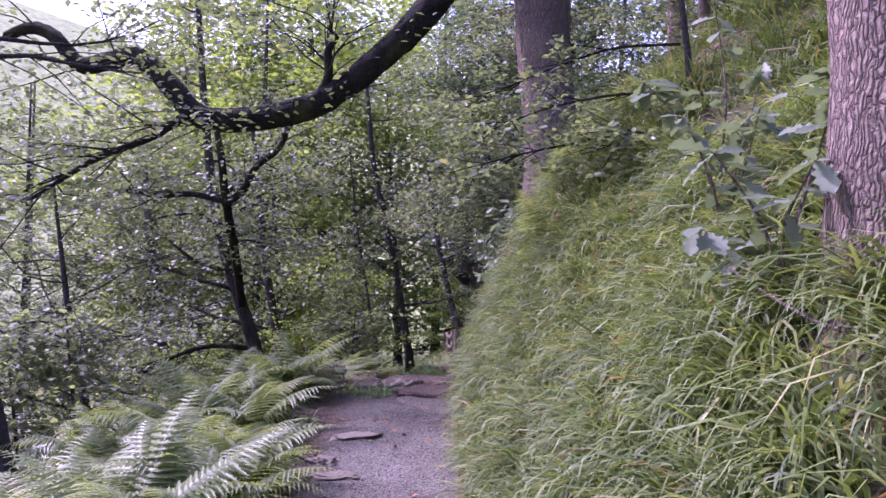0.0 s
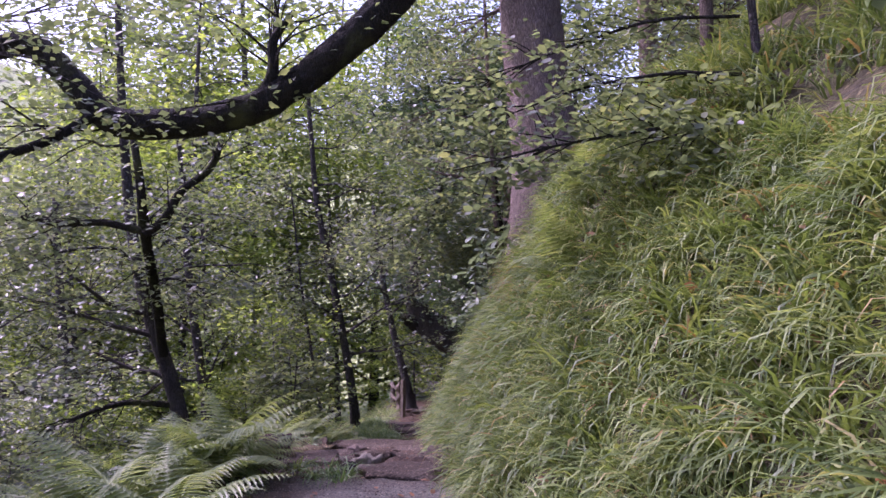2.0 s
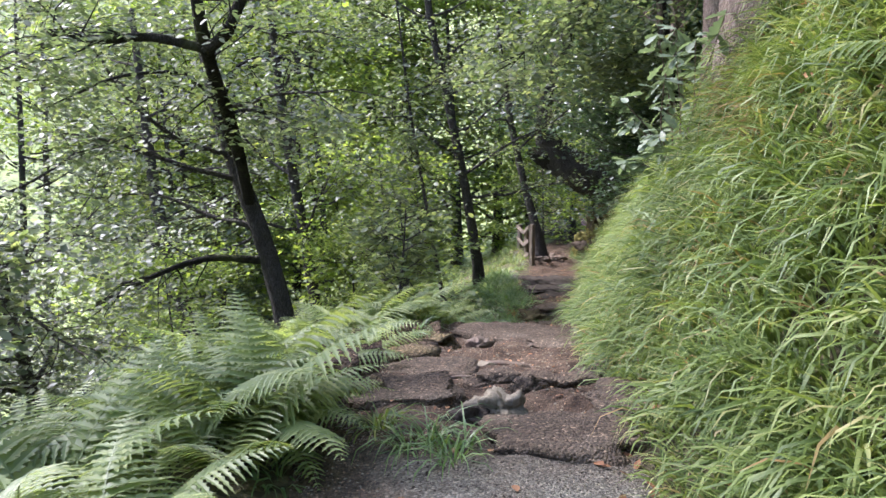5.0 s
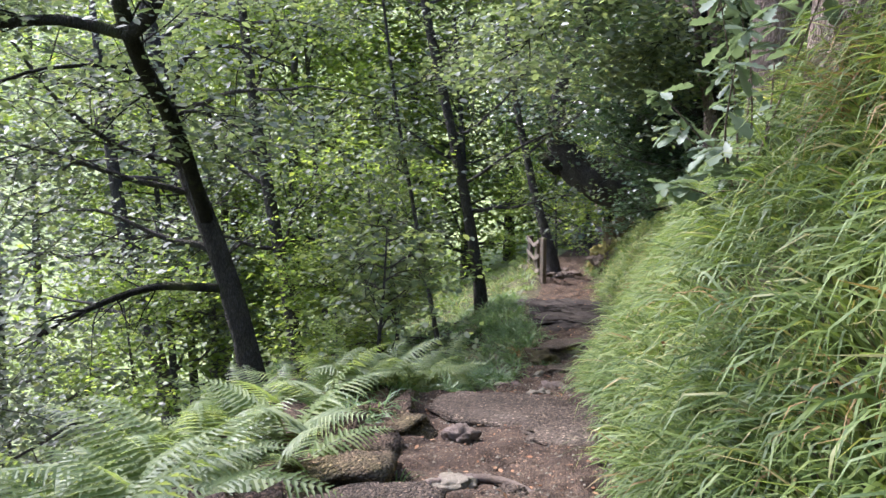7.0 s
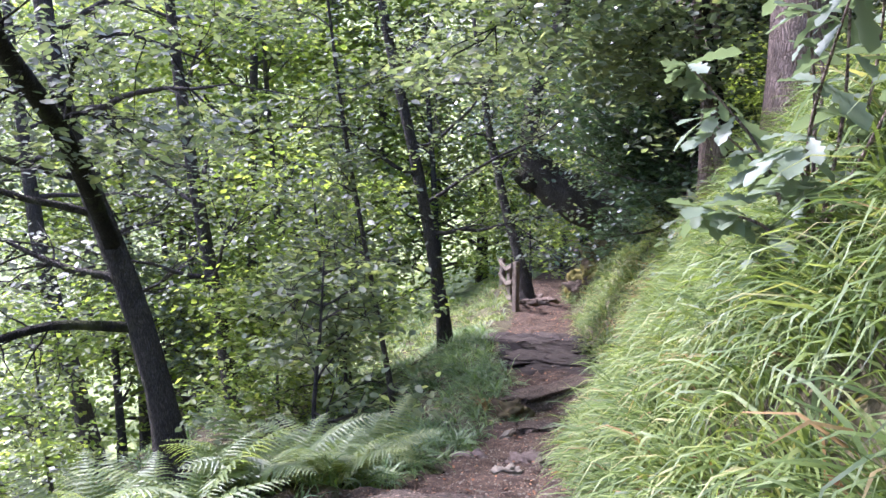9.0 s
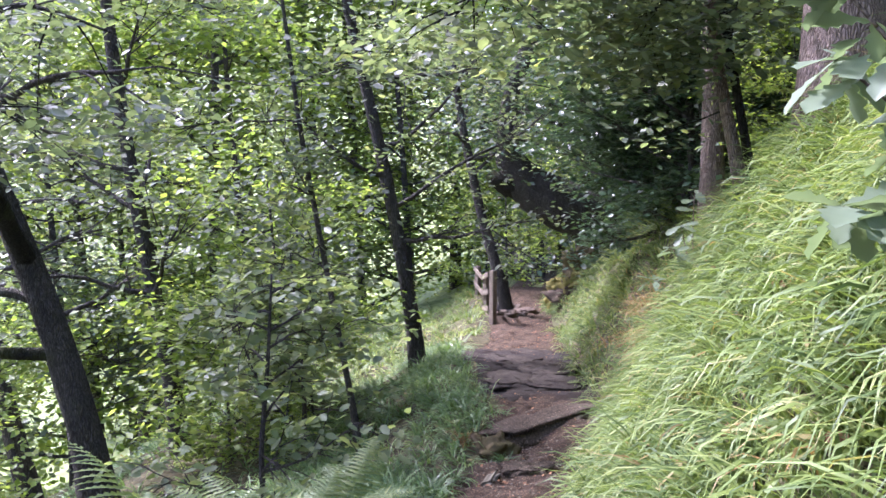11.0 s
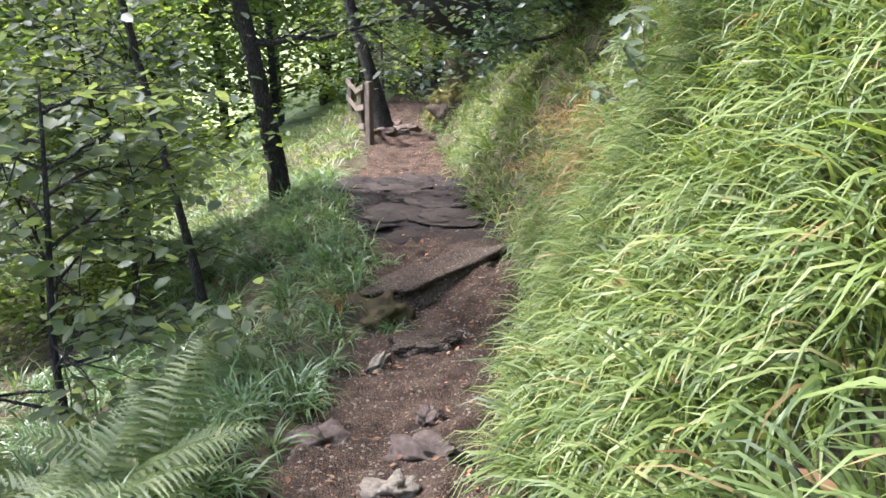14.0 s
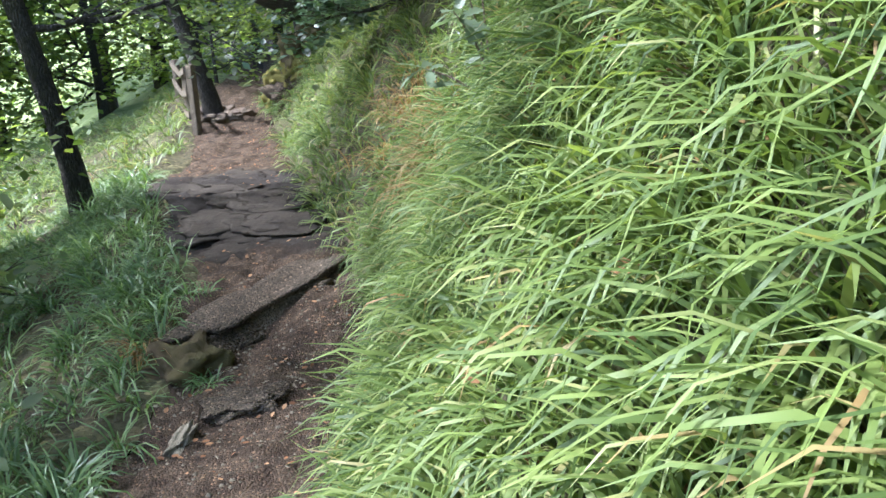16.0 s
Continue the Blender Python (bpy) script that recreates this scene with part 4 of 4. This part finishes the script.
# hazels with broad drooping leaves just below the path
HAZEL = tree(up_from(-1.8, 17.2, (-0.05, 0.05, 0.7), (0.05, 0.0, 1.5), (0.1, 0.0, 2.2)), [0.03, 0.025, 0.018, 0.008], "hazel with broad drooping grey-green leaves below the path", leaf_mat=M_HAZEL, limbs=15, limb_from=0.15, limb_len=1.0, twigs_per=6, per=15, leaf=0.115, seed=71, sides=6, wide=0.13, name="shrub", full=True, hang=0.12)
for x, y, s in ((-2.0, 20.0, 1.0), (-2.9, 22.5, 1.0), (-5.6, 13.4, 1.2)):
    c = copy_thing(HAZEL, pose(*foot(x, y), 0, 0, 97 * x))
    c.scale = (s, s, s)

# ---- rocks, steps and roots ----
def boulder(name, x, y, z, sx, sy, sz, seed, mat, label, turn=0.0, rough=0.36, flat=0.0, sub=4, group="rocks in the path"):
    """A worn rock: a rounded block with noise, flattened above."""
    bm = bmesh.new()
    bmesh.ops.create_icosphere(bm, subdivisions=sub, radius=1)
    off = Vector((seed * 3.1, seed * 1.7, seed * 0.9))
    for v in bm.verts:
        p = v.co.copy()
        q = Vector([math.copysign(abs(c) ** 0.75, c) for c in p])
        k = 1 + 1.9 * rough * noise.noise(p * 1.9 + off) - 0.9 * rough * abs(noise.noise(p * 3 + off)) + 0.5 * rough * noise.noise(p * 6 + off) + 0.25 * rough * noise.noise(p * 13 + off)
        q *= k
        q.z = min(q.z, 1 - flat + 0.12 * noise.noise(p * 2.5 + off)) if flat else q.z
        v.co = (q.x * sx, q.y * sy, q.z * sz)
    for f in bm.faces:
        f.smooth = True
    me = bpy.data.meshes.new(name)
    bm.to_mesh(me)
    bm.free()
    me.materials.append(mat)
    return thing(name, me, label, "rock", group, m=pose(x, y, z, 0, 0, turn))


def ground_rock(x, y, sx, sy, sz, seed, mat, label, turn=0.0, sink=0.62, **kw):
    return boulder("rock", x, y, foot(x, y)[2] + sz * (0.5 - sink) * 0.6, sx, sy, sz, seed, mat, label, turn, **kw)


ground_rock(-0.72, 7.15, 0.2, 0.11, 0.03, 1, M_PALESTONE, "flat tan stone set in the gravel", 38, flat=0.4)
ground_rock(-0.86, 6.35, 0.08, 0.1, 0.04, 34, M_PALESTONE, "small tan stone set in the gravel", 70)
ground_rock(-0.74, 5.95, 0.16, 0.08, 0.03, 35, M_PALESTONE, "tan stone level with the gravel", 5, flat=0.3)
ground_rock(-0.1, 9.2, 0.42, 0.3, 0.12, 2, M_EARTHSTONE, "broad low sandstone ledge across the path", -4, flat=0.25, rough=0.2)
ground_rock(0.24, 9.5, 0.2, 0.3, 0.1, 36, M_EARTHSTONE, "worn end of the sandstone ledge by the grass", 20, rough=0.25)
ground_rock(-1.0, 10.0, 0.36, 0.34, 0.14, 3, M_EARTHSTONE, "worn pale sandstone slab beside the path", 10, flat=0.25, rough=0.22)
ground_rock(-1.42, 10.2, 0.26, 0.34, 0.16, 4, M_MOSSEARTH, "rounded earthen rock covered in golden-green moss", 15, sink=0.3, rough=0.5)
ground_rock(-0.45, 9.75, 0.13, 0.1, 0.1, 5, M_PALESTONE, "tilted grey stone in the path", -30)
ground_rock(-0.62, 9.55, 0.14, 0.09, 0.07, 7, M_DARKSTONE, "dark stone in the hollow beside the ledge", 40)
for x, y, a, b, turn, seed in ((-0.48, 10.55, 0.17, 0.11, 30, 6), (-0.2, 10.62, 0.19, 0.12, -12, 8), (0.08, 10.72, 0.17, 0.12, 6, 9), (0.26, 10.9, 0.12, 0.1, 40, 37), (-0.28, 10.28, 0.12, 0.09, 60, 38)):
    ground_rock(x, y, a, b, 0.08, seed, M_EARTHSTONE, "rounded brown stone in a worn ridge across the path", turn, rough=0.22)
ground_rock(-0.98, 11.0, 0.36, 0.26, 0.12, 39, M_EARTHSTONE, "broad flat slab with a mossy edge", 12, flat=0.3, rough=0.2)
ground_rock(-0.75, 11.35, 0.1, 0.07, 0.09, 13, M_STONE, "dark angular stone trodden into the path", 12)
ground_rock(-1.42, 11.95, 0.46, 0.8, 0.13, 10, M_MOSSEARTH, "mound of bare earth with moss at the path edge", 8, rough=0.5, sink=0.62)
ground_rock(-1.12, 13.05, 0.26, 0.36, 0.12, 31, M_MOSSEARTH, "mossy lip of earth at the path edge", 20, rough=0.5, sink=0.65)
ground_rock(-0.34, 13.25, 0.56, 0.34, 0.09, 11, M_EARTHSTONE, "broad smooth rock crest across the path", -14, flat=0.2, rough=0.14)
ground_rock(0.1, 12.75, 0.3, 0.4, 0.06, 32, M_EARTHSTONE, "worn rock showing through the trodden earth", -20, flat=0.2, rough=0.16)
ground_rock(-0.6, 12.55, 0.1, 0.09, 0.09, 12, M_STONE, "angular brown stone on the trodden earth", 35)
ground_rock(-0.62, 11.75, 0.13, 0.1, 0.06, 33, M_PALESTONE, "flat grey stone trodden into the path", 12)
ground_rock(-0.3, 11.5, 0.1, 0.08, 0.05, 14, M_EARTHSTONE, "small brown stone in the path", 70)
ground_rock(0.0, 17.1, 0.04, 0.13, 0.035, 15, M_PALESTONE, "sliver of stone standing in the earth", -20)
ground_rock(0.28, 17.35, 0.2, 0.12, 0.035, 16, M_EARTHSTONE, "flat stone trodden into the earth", 5, flat=0.3)
ground_rock(0.02, 18.0, 0.2, 0.22, 0.15, 17, M_MOSSSTONE, "mossy stone at the end of the step", 30)
ground_rock(-0.35, 15.9, 0.13, 0.12, 0.08, 18, M_STONE, "worn stone at the path edge", 30)
ground_rock(0.12, 15.6, 0.16, 0.11, 0.06, 19, M_STONE, "worn stone in the path", -15)
ground_rock(-0.05, 15.3, 0.1, 0.09, 0.05, 20, M_PALESTONE, "small grey stone in the path", 15)
ground_rock(0.2, 16.2, 0.06, 0.07, 0.05, 21, M_STONE, "small round stone in the path", 0)
# the long stone laid aslant as a step, and the dark bed of rock past it
boulder("stone_step", 0.5, 18.62, -1.36, 0.88, 0.2, 0.11, 22, M_EARTHSTONE, "long worn stone laid aslant as a step", 44, 0.26, 0.1, 4, "stone steps")
boulder("stone_step", 0.68, 19.75, -1.40, 0.62, 0.17, 0.10, 23, M_DARKSTONE, "dark damp stone edge across the path", 14, 0.14, 0.3, 4, "stone steps")
random.seed(12)
for k in range(20):
    y = random.uniform(20.0, 22.6)
    x = random.uniform(float(path_l(y)) + 0.15, float(path_r(y)) - 0.2)
    ground_rock(x, y, random.uniform(0.22, 0.4), random.uniform(0.2, 0.36), random.uniform(0.045, 0.085), 40 + k, M_DARKSTONE, "dark damp bedrock lump in the path", random.uniform(0, 180), flat=0.3)
for x, y, a in ((0.55, 27.6, 20), (0.85, 27.9, -15), (1.1, 28.3, 40), (0.75, 28.6, 5)):
    ground_rock(x, y, 0.26, 0.2, 0.12, int(70 + a), M_STONE, "grey stone at the foot of the far tree", a)
random.seed(21)
for k in range(11):
    x, y = random.uniform(1.7, 2.3), random.uniform(27.5, 28.4)
    r = random.uniform(0.14, 0.27)
    boulder("rock", x, y, foot(x, y)[2] + random.uniform(-0.05, 0.45) * min(1.0, (x - 1.6) * 2), r, r * random.uniform(0.8, 1.2), r * random.uniform(0.8, 1.4), 80 + k, random.choice((M_EARTHSTONE, M_MOSSSTONE, M_GOLDMOSS)), "lumpy brown rock in the bank under the old tree", random.uniform(0, 180), 0.5, group="rocks in the bank")
boulder("rock", 2.15, 20.4, -0.55, 0.14, 0.16, 0.18, 63, M_DARKSTONE, "dark rock showing through the grass bank", 0, 0.3, group="rocks in the bank")


def root(points, r, label="bare brown tree root crossing the path"):
    P = [(x, y, foot(x, y)[2] + dz) for x, y, dz in points]
    Q, R = smooth_line(np.array(P) - np.array(P[0]), [r, r * 1.1, r, r * 0.7, r * 0.4][:len(P)], 18)
    thing("root", mesh_from("root", *tube(Q, R, 7, 3, 0.12), M_STONE), label, "root", "roots in the path", m=pose(*P[0]))


root([(-0.95, 11.2, -0.02), (-0.75, 11.75, 0.008), (-0.45, 11.85, 0.01), (-0.2, 11.6, 0.0), (-0.1, 11.1, -0.04)], 0.024)
root([(-0.6, 10.8, -0.02), (-0.3, 10.95, 0.006), (0.0, 10.9, 0.006), (0.2, 11.0, -0.02)], 0.022)
root([(-0.9, 10.2, 0.0), (-0.75, 10.75, 0.006), (-0.55, 11.0, 0.006), (-0.3, 11.1, -0.03)], 0.024)

# ---- wooden rail ----
def rail_fence():
    ob = thing("fence", None, "weathered wooden post-and-rail fence at the path edge", "fence", m=pose(*foot(0.37, 26.7)))
    def beam(name, p, q, w, d):
        p, q = Vector(p), Vector(q)
        bm = bmesh.new()
        bmesh.ops.create_cube(bm, size=1)
        bmesh.ops.scale(bm, vec=(w, d, (q - p).length), verts=bm.verts)
        bmesh.ops.bevel(bm, geom=list(bm.edges), offset=0.008, segments=2, affect="EDGES")
        bmesh.ops.transform(bm, matrix=Matrix.Translation((p + q) / 2) @ (q - p).to_track_quat("Z", "Y").to_matrix().to_4x4(), verts=bm.verts)
        part(name, bm, M_WOOD, ob)
    a, b, c = Vector((0, 0, 0)), Vector((-0.06, 2.3, -0.40)), Vector((-0.2, 4.0, -0.42))
    for p, h in ((a, 1.02), (b, 1.0), (c, 1.0)):
        beam("post", p + Vector((0, 0, -0.2)), p + Vector((0.01, 0.01, h)), 0.11, 0.11)
    for z in (0.95, 0.62, 0.3):
        beam("rail", a + Vector((-0.075, 0, z)), b + Vector((-0.075, 0, z)), 0.035, 0.1)
        beam("rail", b + Vector((-0.075, 0, z)), c + Vector((-0.075, 0, z)), 0.035, 0.1)


rail_fence()

# ---- oak sprigs with large lobed leaves ----
def oak_leaf_mesh(L, seed):
    g = random.Random(seed)
    outline = [(0.0, 0.02), (0.18, 0.10), (0.28, 0.07), (0.42, 0.20), (0.5, 0.13), (0.64, 0.25), (0.72, 0.16), (0.86, 0.19), (0.95, 0.08), (1.0, 0.0)]
    vs, fs = [], []
    for u, w in outline:
        z = -0.18 * u * u
        vs += [(u * L, w * L, (z + 0.05 * w * 4 + g.uniform(-0.02, 0.02)) * L), (u * L, 0, z * L), (u * L, -w * L, (z + 0.05 * w * 4 + g.uniform(-0.02, 0.02)) * L)]
    for i in range(len(outline) - 1):
        a = 3 * i
        fs += [(a, a + 1, a + 4, a + 3), (a + 1, a + 2, a + 5, a + 4)]
    return mesh_from("leaf", vs, fs, M_OAK)


OAKLEAVES = [oak_leaf_mesh(0.16, k) for k in range(3)]


def oak_sprig(base, stems, count, label, seed):
    """Stems (lists of points, from base) that carry whorls of lobed leaves at their ends."""
    g = random.Random(seed)
    ob = thing("oak_sapling", None, label, "sapling", "oak saplings on the bank", m=pose(*base))
    for line in stems:
        Q, R = smooth_line(np.array(line, float), np.linspace(0.009, 0.003, len(line)), 12)
        piece("stem", mesh_from("stem", *tube(Q, R, 5), M_OAKBARK), ob)
        for k in range(count):
            i = min(11, int(12 * (1 - g.random() ** 1.6 * 0.75)))
            lf = piece("leaf", OAKLEAVES[k % 3], ob, m=pose(*Q[i], g.uniform(-35, 35), g.uniform(-25, 45), g.uniform(0, 360)))
            lf.scale = (g.uniform(0.6, 1.15),) * 3
    return ob


oak_sprig(foot(1.35, 4.3), [[(0, 0, 0), (-0.05, -0.1, 0.4), (-0.2, -0.1, 0.75)], [(0, 0, 0.2), (0.1, 0, 0.6), (0.25, 0.1, 1.05)], [(0, 0, 0.3), (-0.1, 0.1, 0.7), (-0.35, 0.1, 0.95)], [(0, 0, 0.2), (0.05, -0.2, 0.5), (0.05, -0.4, 0.75)], [(0, 0, 0.5), (0.05, 0.05, 0.9), (0.0, 0.1, 1.35)]], 22, "young oak with lobed grey-green leaves on the bank", 1)
oak_sprig(foot(1.2, 3.1), [[(0, 0, 0), (-0.05, -0.1, 0.3), (0.0, -0.25, 0.5)], [(0, 0, 0.1), (-0.1, 0, 0.35), (-0.25, 0.0, 0.55)], [(0, 0, 0.2), (0.1, 0, 0.5), (0.15, -0.1, 0.8)], [(0, 0, 0), (-0.1, 0.2, 0.2), (-0.2, 0.35, 0.3)]], 18, "low oak seedling with lobed leaves in the grass", 2)
oak_sprig(foot(0.88, 12.1), [[(0, 0, 0), (-0.1, 0.1, 0.35), (-0.3, 0.2, 0.55)], [(0, 0, 0), (-0.15, 0.05, 0.45), (-0.4, 0.05, 0.72)], [(0, 0, 0), (0.0, -0.25, 0.55), (-0.1, -0.5, 0.98)], [(0, 0, 0), (-0.05, -0.15, 0.6), (-0.2, -0.35, 1.15)], [(0, 0, 0), (0.1, -0.2, 0.6), (0.05, -0.4, 1.1)], [(0, 0, 0), (-0.15, 0, 0.2), (-0.36, 0, 0.25)], [(0, 0, 0), (-0.1, -0.25, 0.25), (-0.2, -0.45, 0.45)], [(0, 0, 0.2), (0.1, 0.2, 0.7), (0.05, 0.3, 1.25)], [(0, 0, 0.1), (-0.2, -0.5, 0.5), (-0.25, -0.9, 0.8)], [(0, 0, 0.1), (0.0, -0.6, 0.6), (0.1, -1.0, 1.2)]], 26, "young oak with pale lobed leaves leaning over the path", 3)

oak_sprig(foot(1.75, 17.7), [[(0, 0, 0), (-0.1, -0.05, 0.3), (-0.25, -0.1, 0.5)], [(0, 0, 0), (0.1, 0, 0.4), (0.2, 0.05, 0.75)], [(0, 0, 0), (-0.05, 0.1, 0.35), (-0.1, 0.2, 0.65)], [(0, 0, 0), (-0.2, 0.1, 0.15), (-0.35, 0.15, 0.2)], [(0, 0, 0), (0.0, 0.2, 0.5), (0.05, 0.35, 0.95)]], 14, "leafy bramble-like sapling on the bank", 4)

# ---- bare cane in the grass ----
def cane(points, r, label):
    Q, R = smooth_line(np.array(points, float) - np.array(points[0]), np.linspace(r, r * 0.6, len(points)), 14)
    thing("cane", mesh_from("cane", *tube(Q, R, 6, 5, 0.08), M_OAKBARK), label, "cane", m=pose(*points[0]))


cane([(1.3, 2.35, foot(1.3, 2.35)[2] - 0.05), (1.13, 2.5, foot(1.13, 2.5)[2] + 0.1), (1.08, 2.75, foot(1.08, 2.75)[2] + 0.22), (1.05, 3.25, foot(1.05, 3.25)[2] + 0.32)], 0.008, "bare pale brown bramble cane arching over the grass")

# ---- fallen leaves and pebbles ----
def litter(label, xs, ys, size, mat, name="leaf_litter", lift=0.012, tilt=0.25):
    g = np.random.default_rng(len(xs))
    c = np.stack([xs, ys, land(xs, ys) + lift], 1)
    V, F = leaves(c, size, g, 1 - tilt, 0.0, True)
    return thing(name, mesh_from(name, V, F, mat), label, "leaves", kind="stuff")


y = rng.uniform(9.5, 30, 800)
litter("small dead brown leaves scattered on the path", edge_l(y) + rng.uniform(0, 1, 800) ** 0.8 * (path_r(y) - edge_l(y)), y, 0.034, M_DEAD)
y = rng.uniform(3, 9.5, 150)
litter("dead leaves gathered along the grassy edge of the gravel", path_r(y) - rng.uniform(0, 1, 150) ** 3 * 1.1, y, 0.06, M_DEAD)
y = rng.uniform(3, 18, 260)
litter("dead orange leaves caught in the grass of the bank", path_r(y) + rng.uniform(0.05, 1.8, 260), y, 0.08, M_DEAD, lift=0.16, tilt=0.7)


def pebbles(n, y0, y1, lo, hi, mat, label):
    g = np.random.default_rng(n)
    y = g.uniform(y0, y1, n)
    x = edge_l(y) + g.uniform(0.0, 1.0, n) * (path_r(y) - edge_l(y))
    oct_v = np.array([[1, 0, 0], [0, 1, 0], [-1, 0, 0], [0, -1, 0], [0, 0, 0.7], [0, 0, -0.7]])
    oct_f = np.array([[0, 1, 4], [1, 2, 4], [2, 3, 4], [3, 0, 4], [1, 0, 5], [2, 1, 5], [3, 2, 5], [0, 3, 5]])
    s = g.uniform(lo, hi, n)[:, None, None] * g.uniform(0.6, 1.4, (n, 6, 3))
    a = g.uniform(0, 6.28, n)
    v = oct_v[None] * s
    V = np.stack([v[..., 0] * np.cos(a)[:, None] - v[..., 1] * np.sin(a)[:, None], v[..., 0] * np.sin(a)[:, None] + v[..., 1] * np.cos(a)[:, None], v[..., 2]], -1)
    V += np.stack([x, y, land(x, y)], 1)[:, None]
    F = (np.arange(n)[:, None, None] * 6 + oct_f[None]).reshape(-1, 3)
    return thing("pebbles", mesh_from("pebbles", V.reshape(-1, 3), F, mat, False), label, "gravel", kind="stuff")


pebbles(4000, 3.5, 9.3, 0.003, 0.008, M_PALESTONE, "loose pale grey gravel on the path")
pebbles(2600, 3.5, 9.3, 0.003, 0.009, M_DARKSTONE, "loose dark gravel on the path")
pebbles(2600, 9.3, 19.0, 0.004, 0.015, M_PALESTONE, "loose grit and small stones on the earth path")
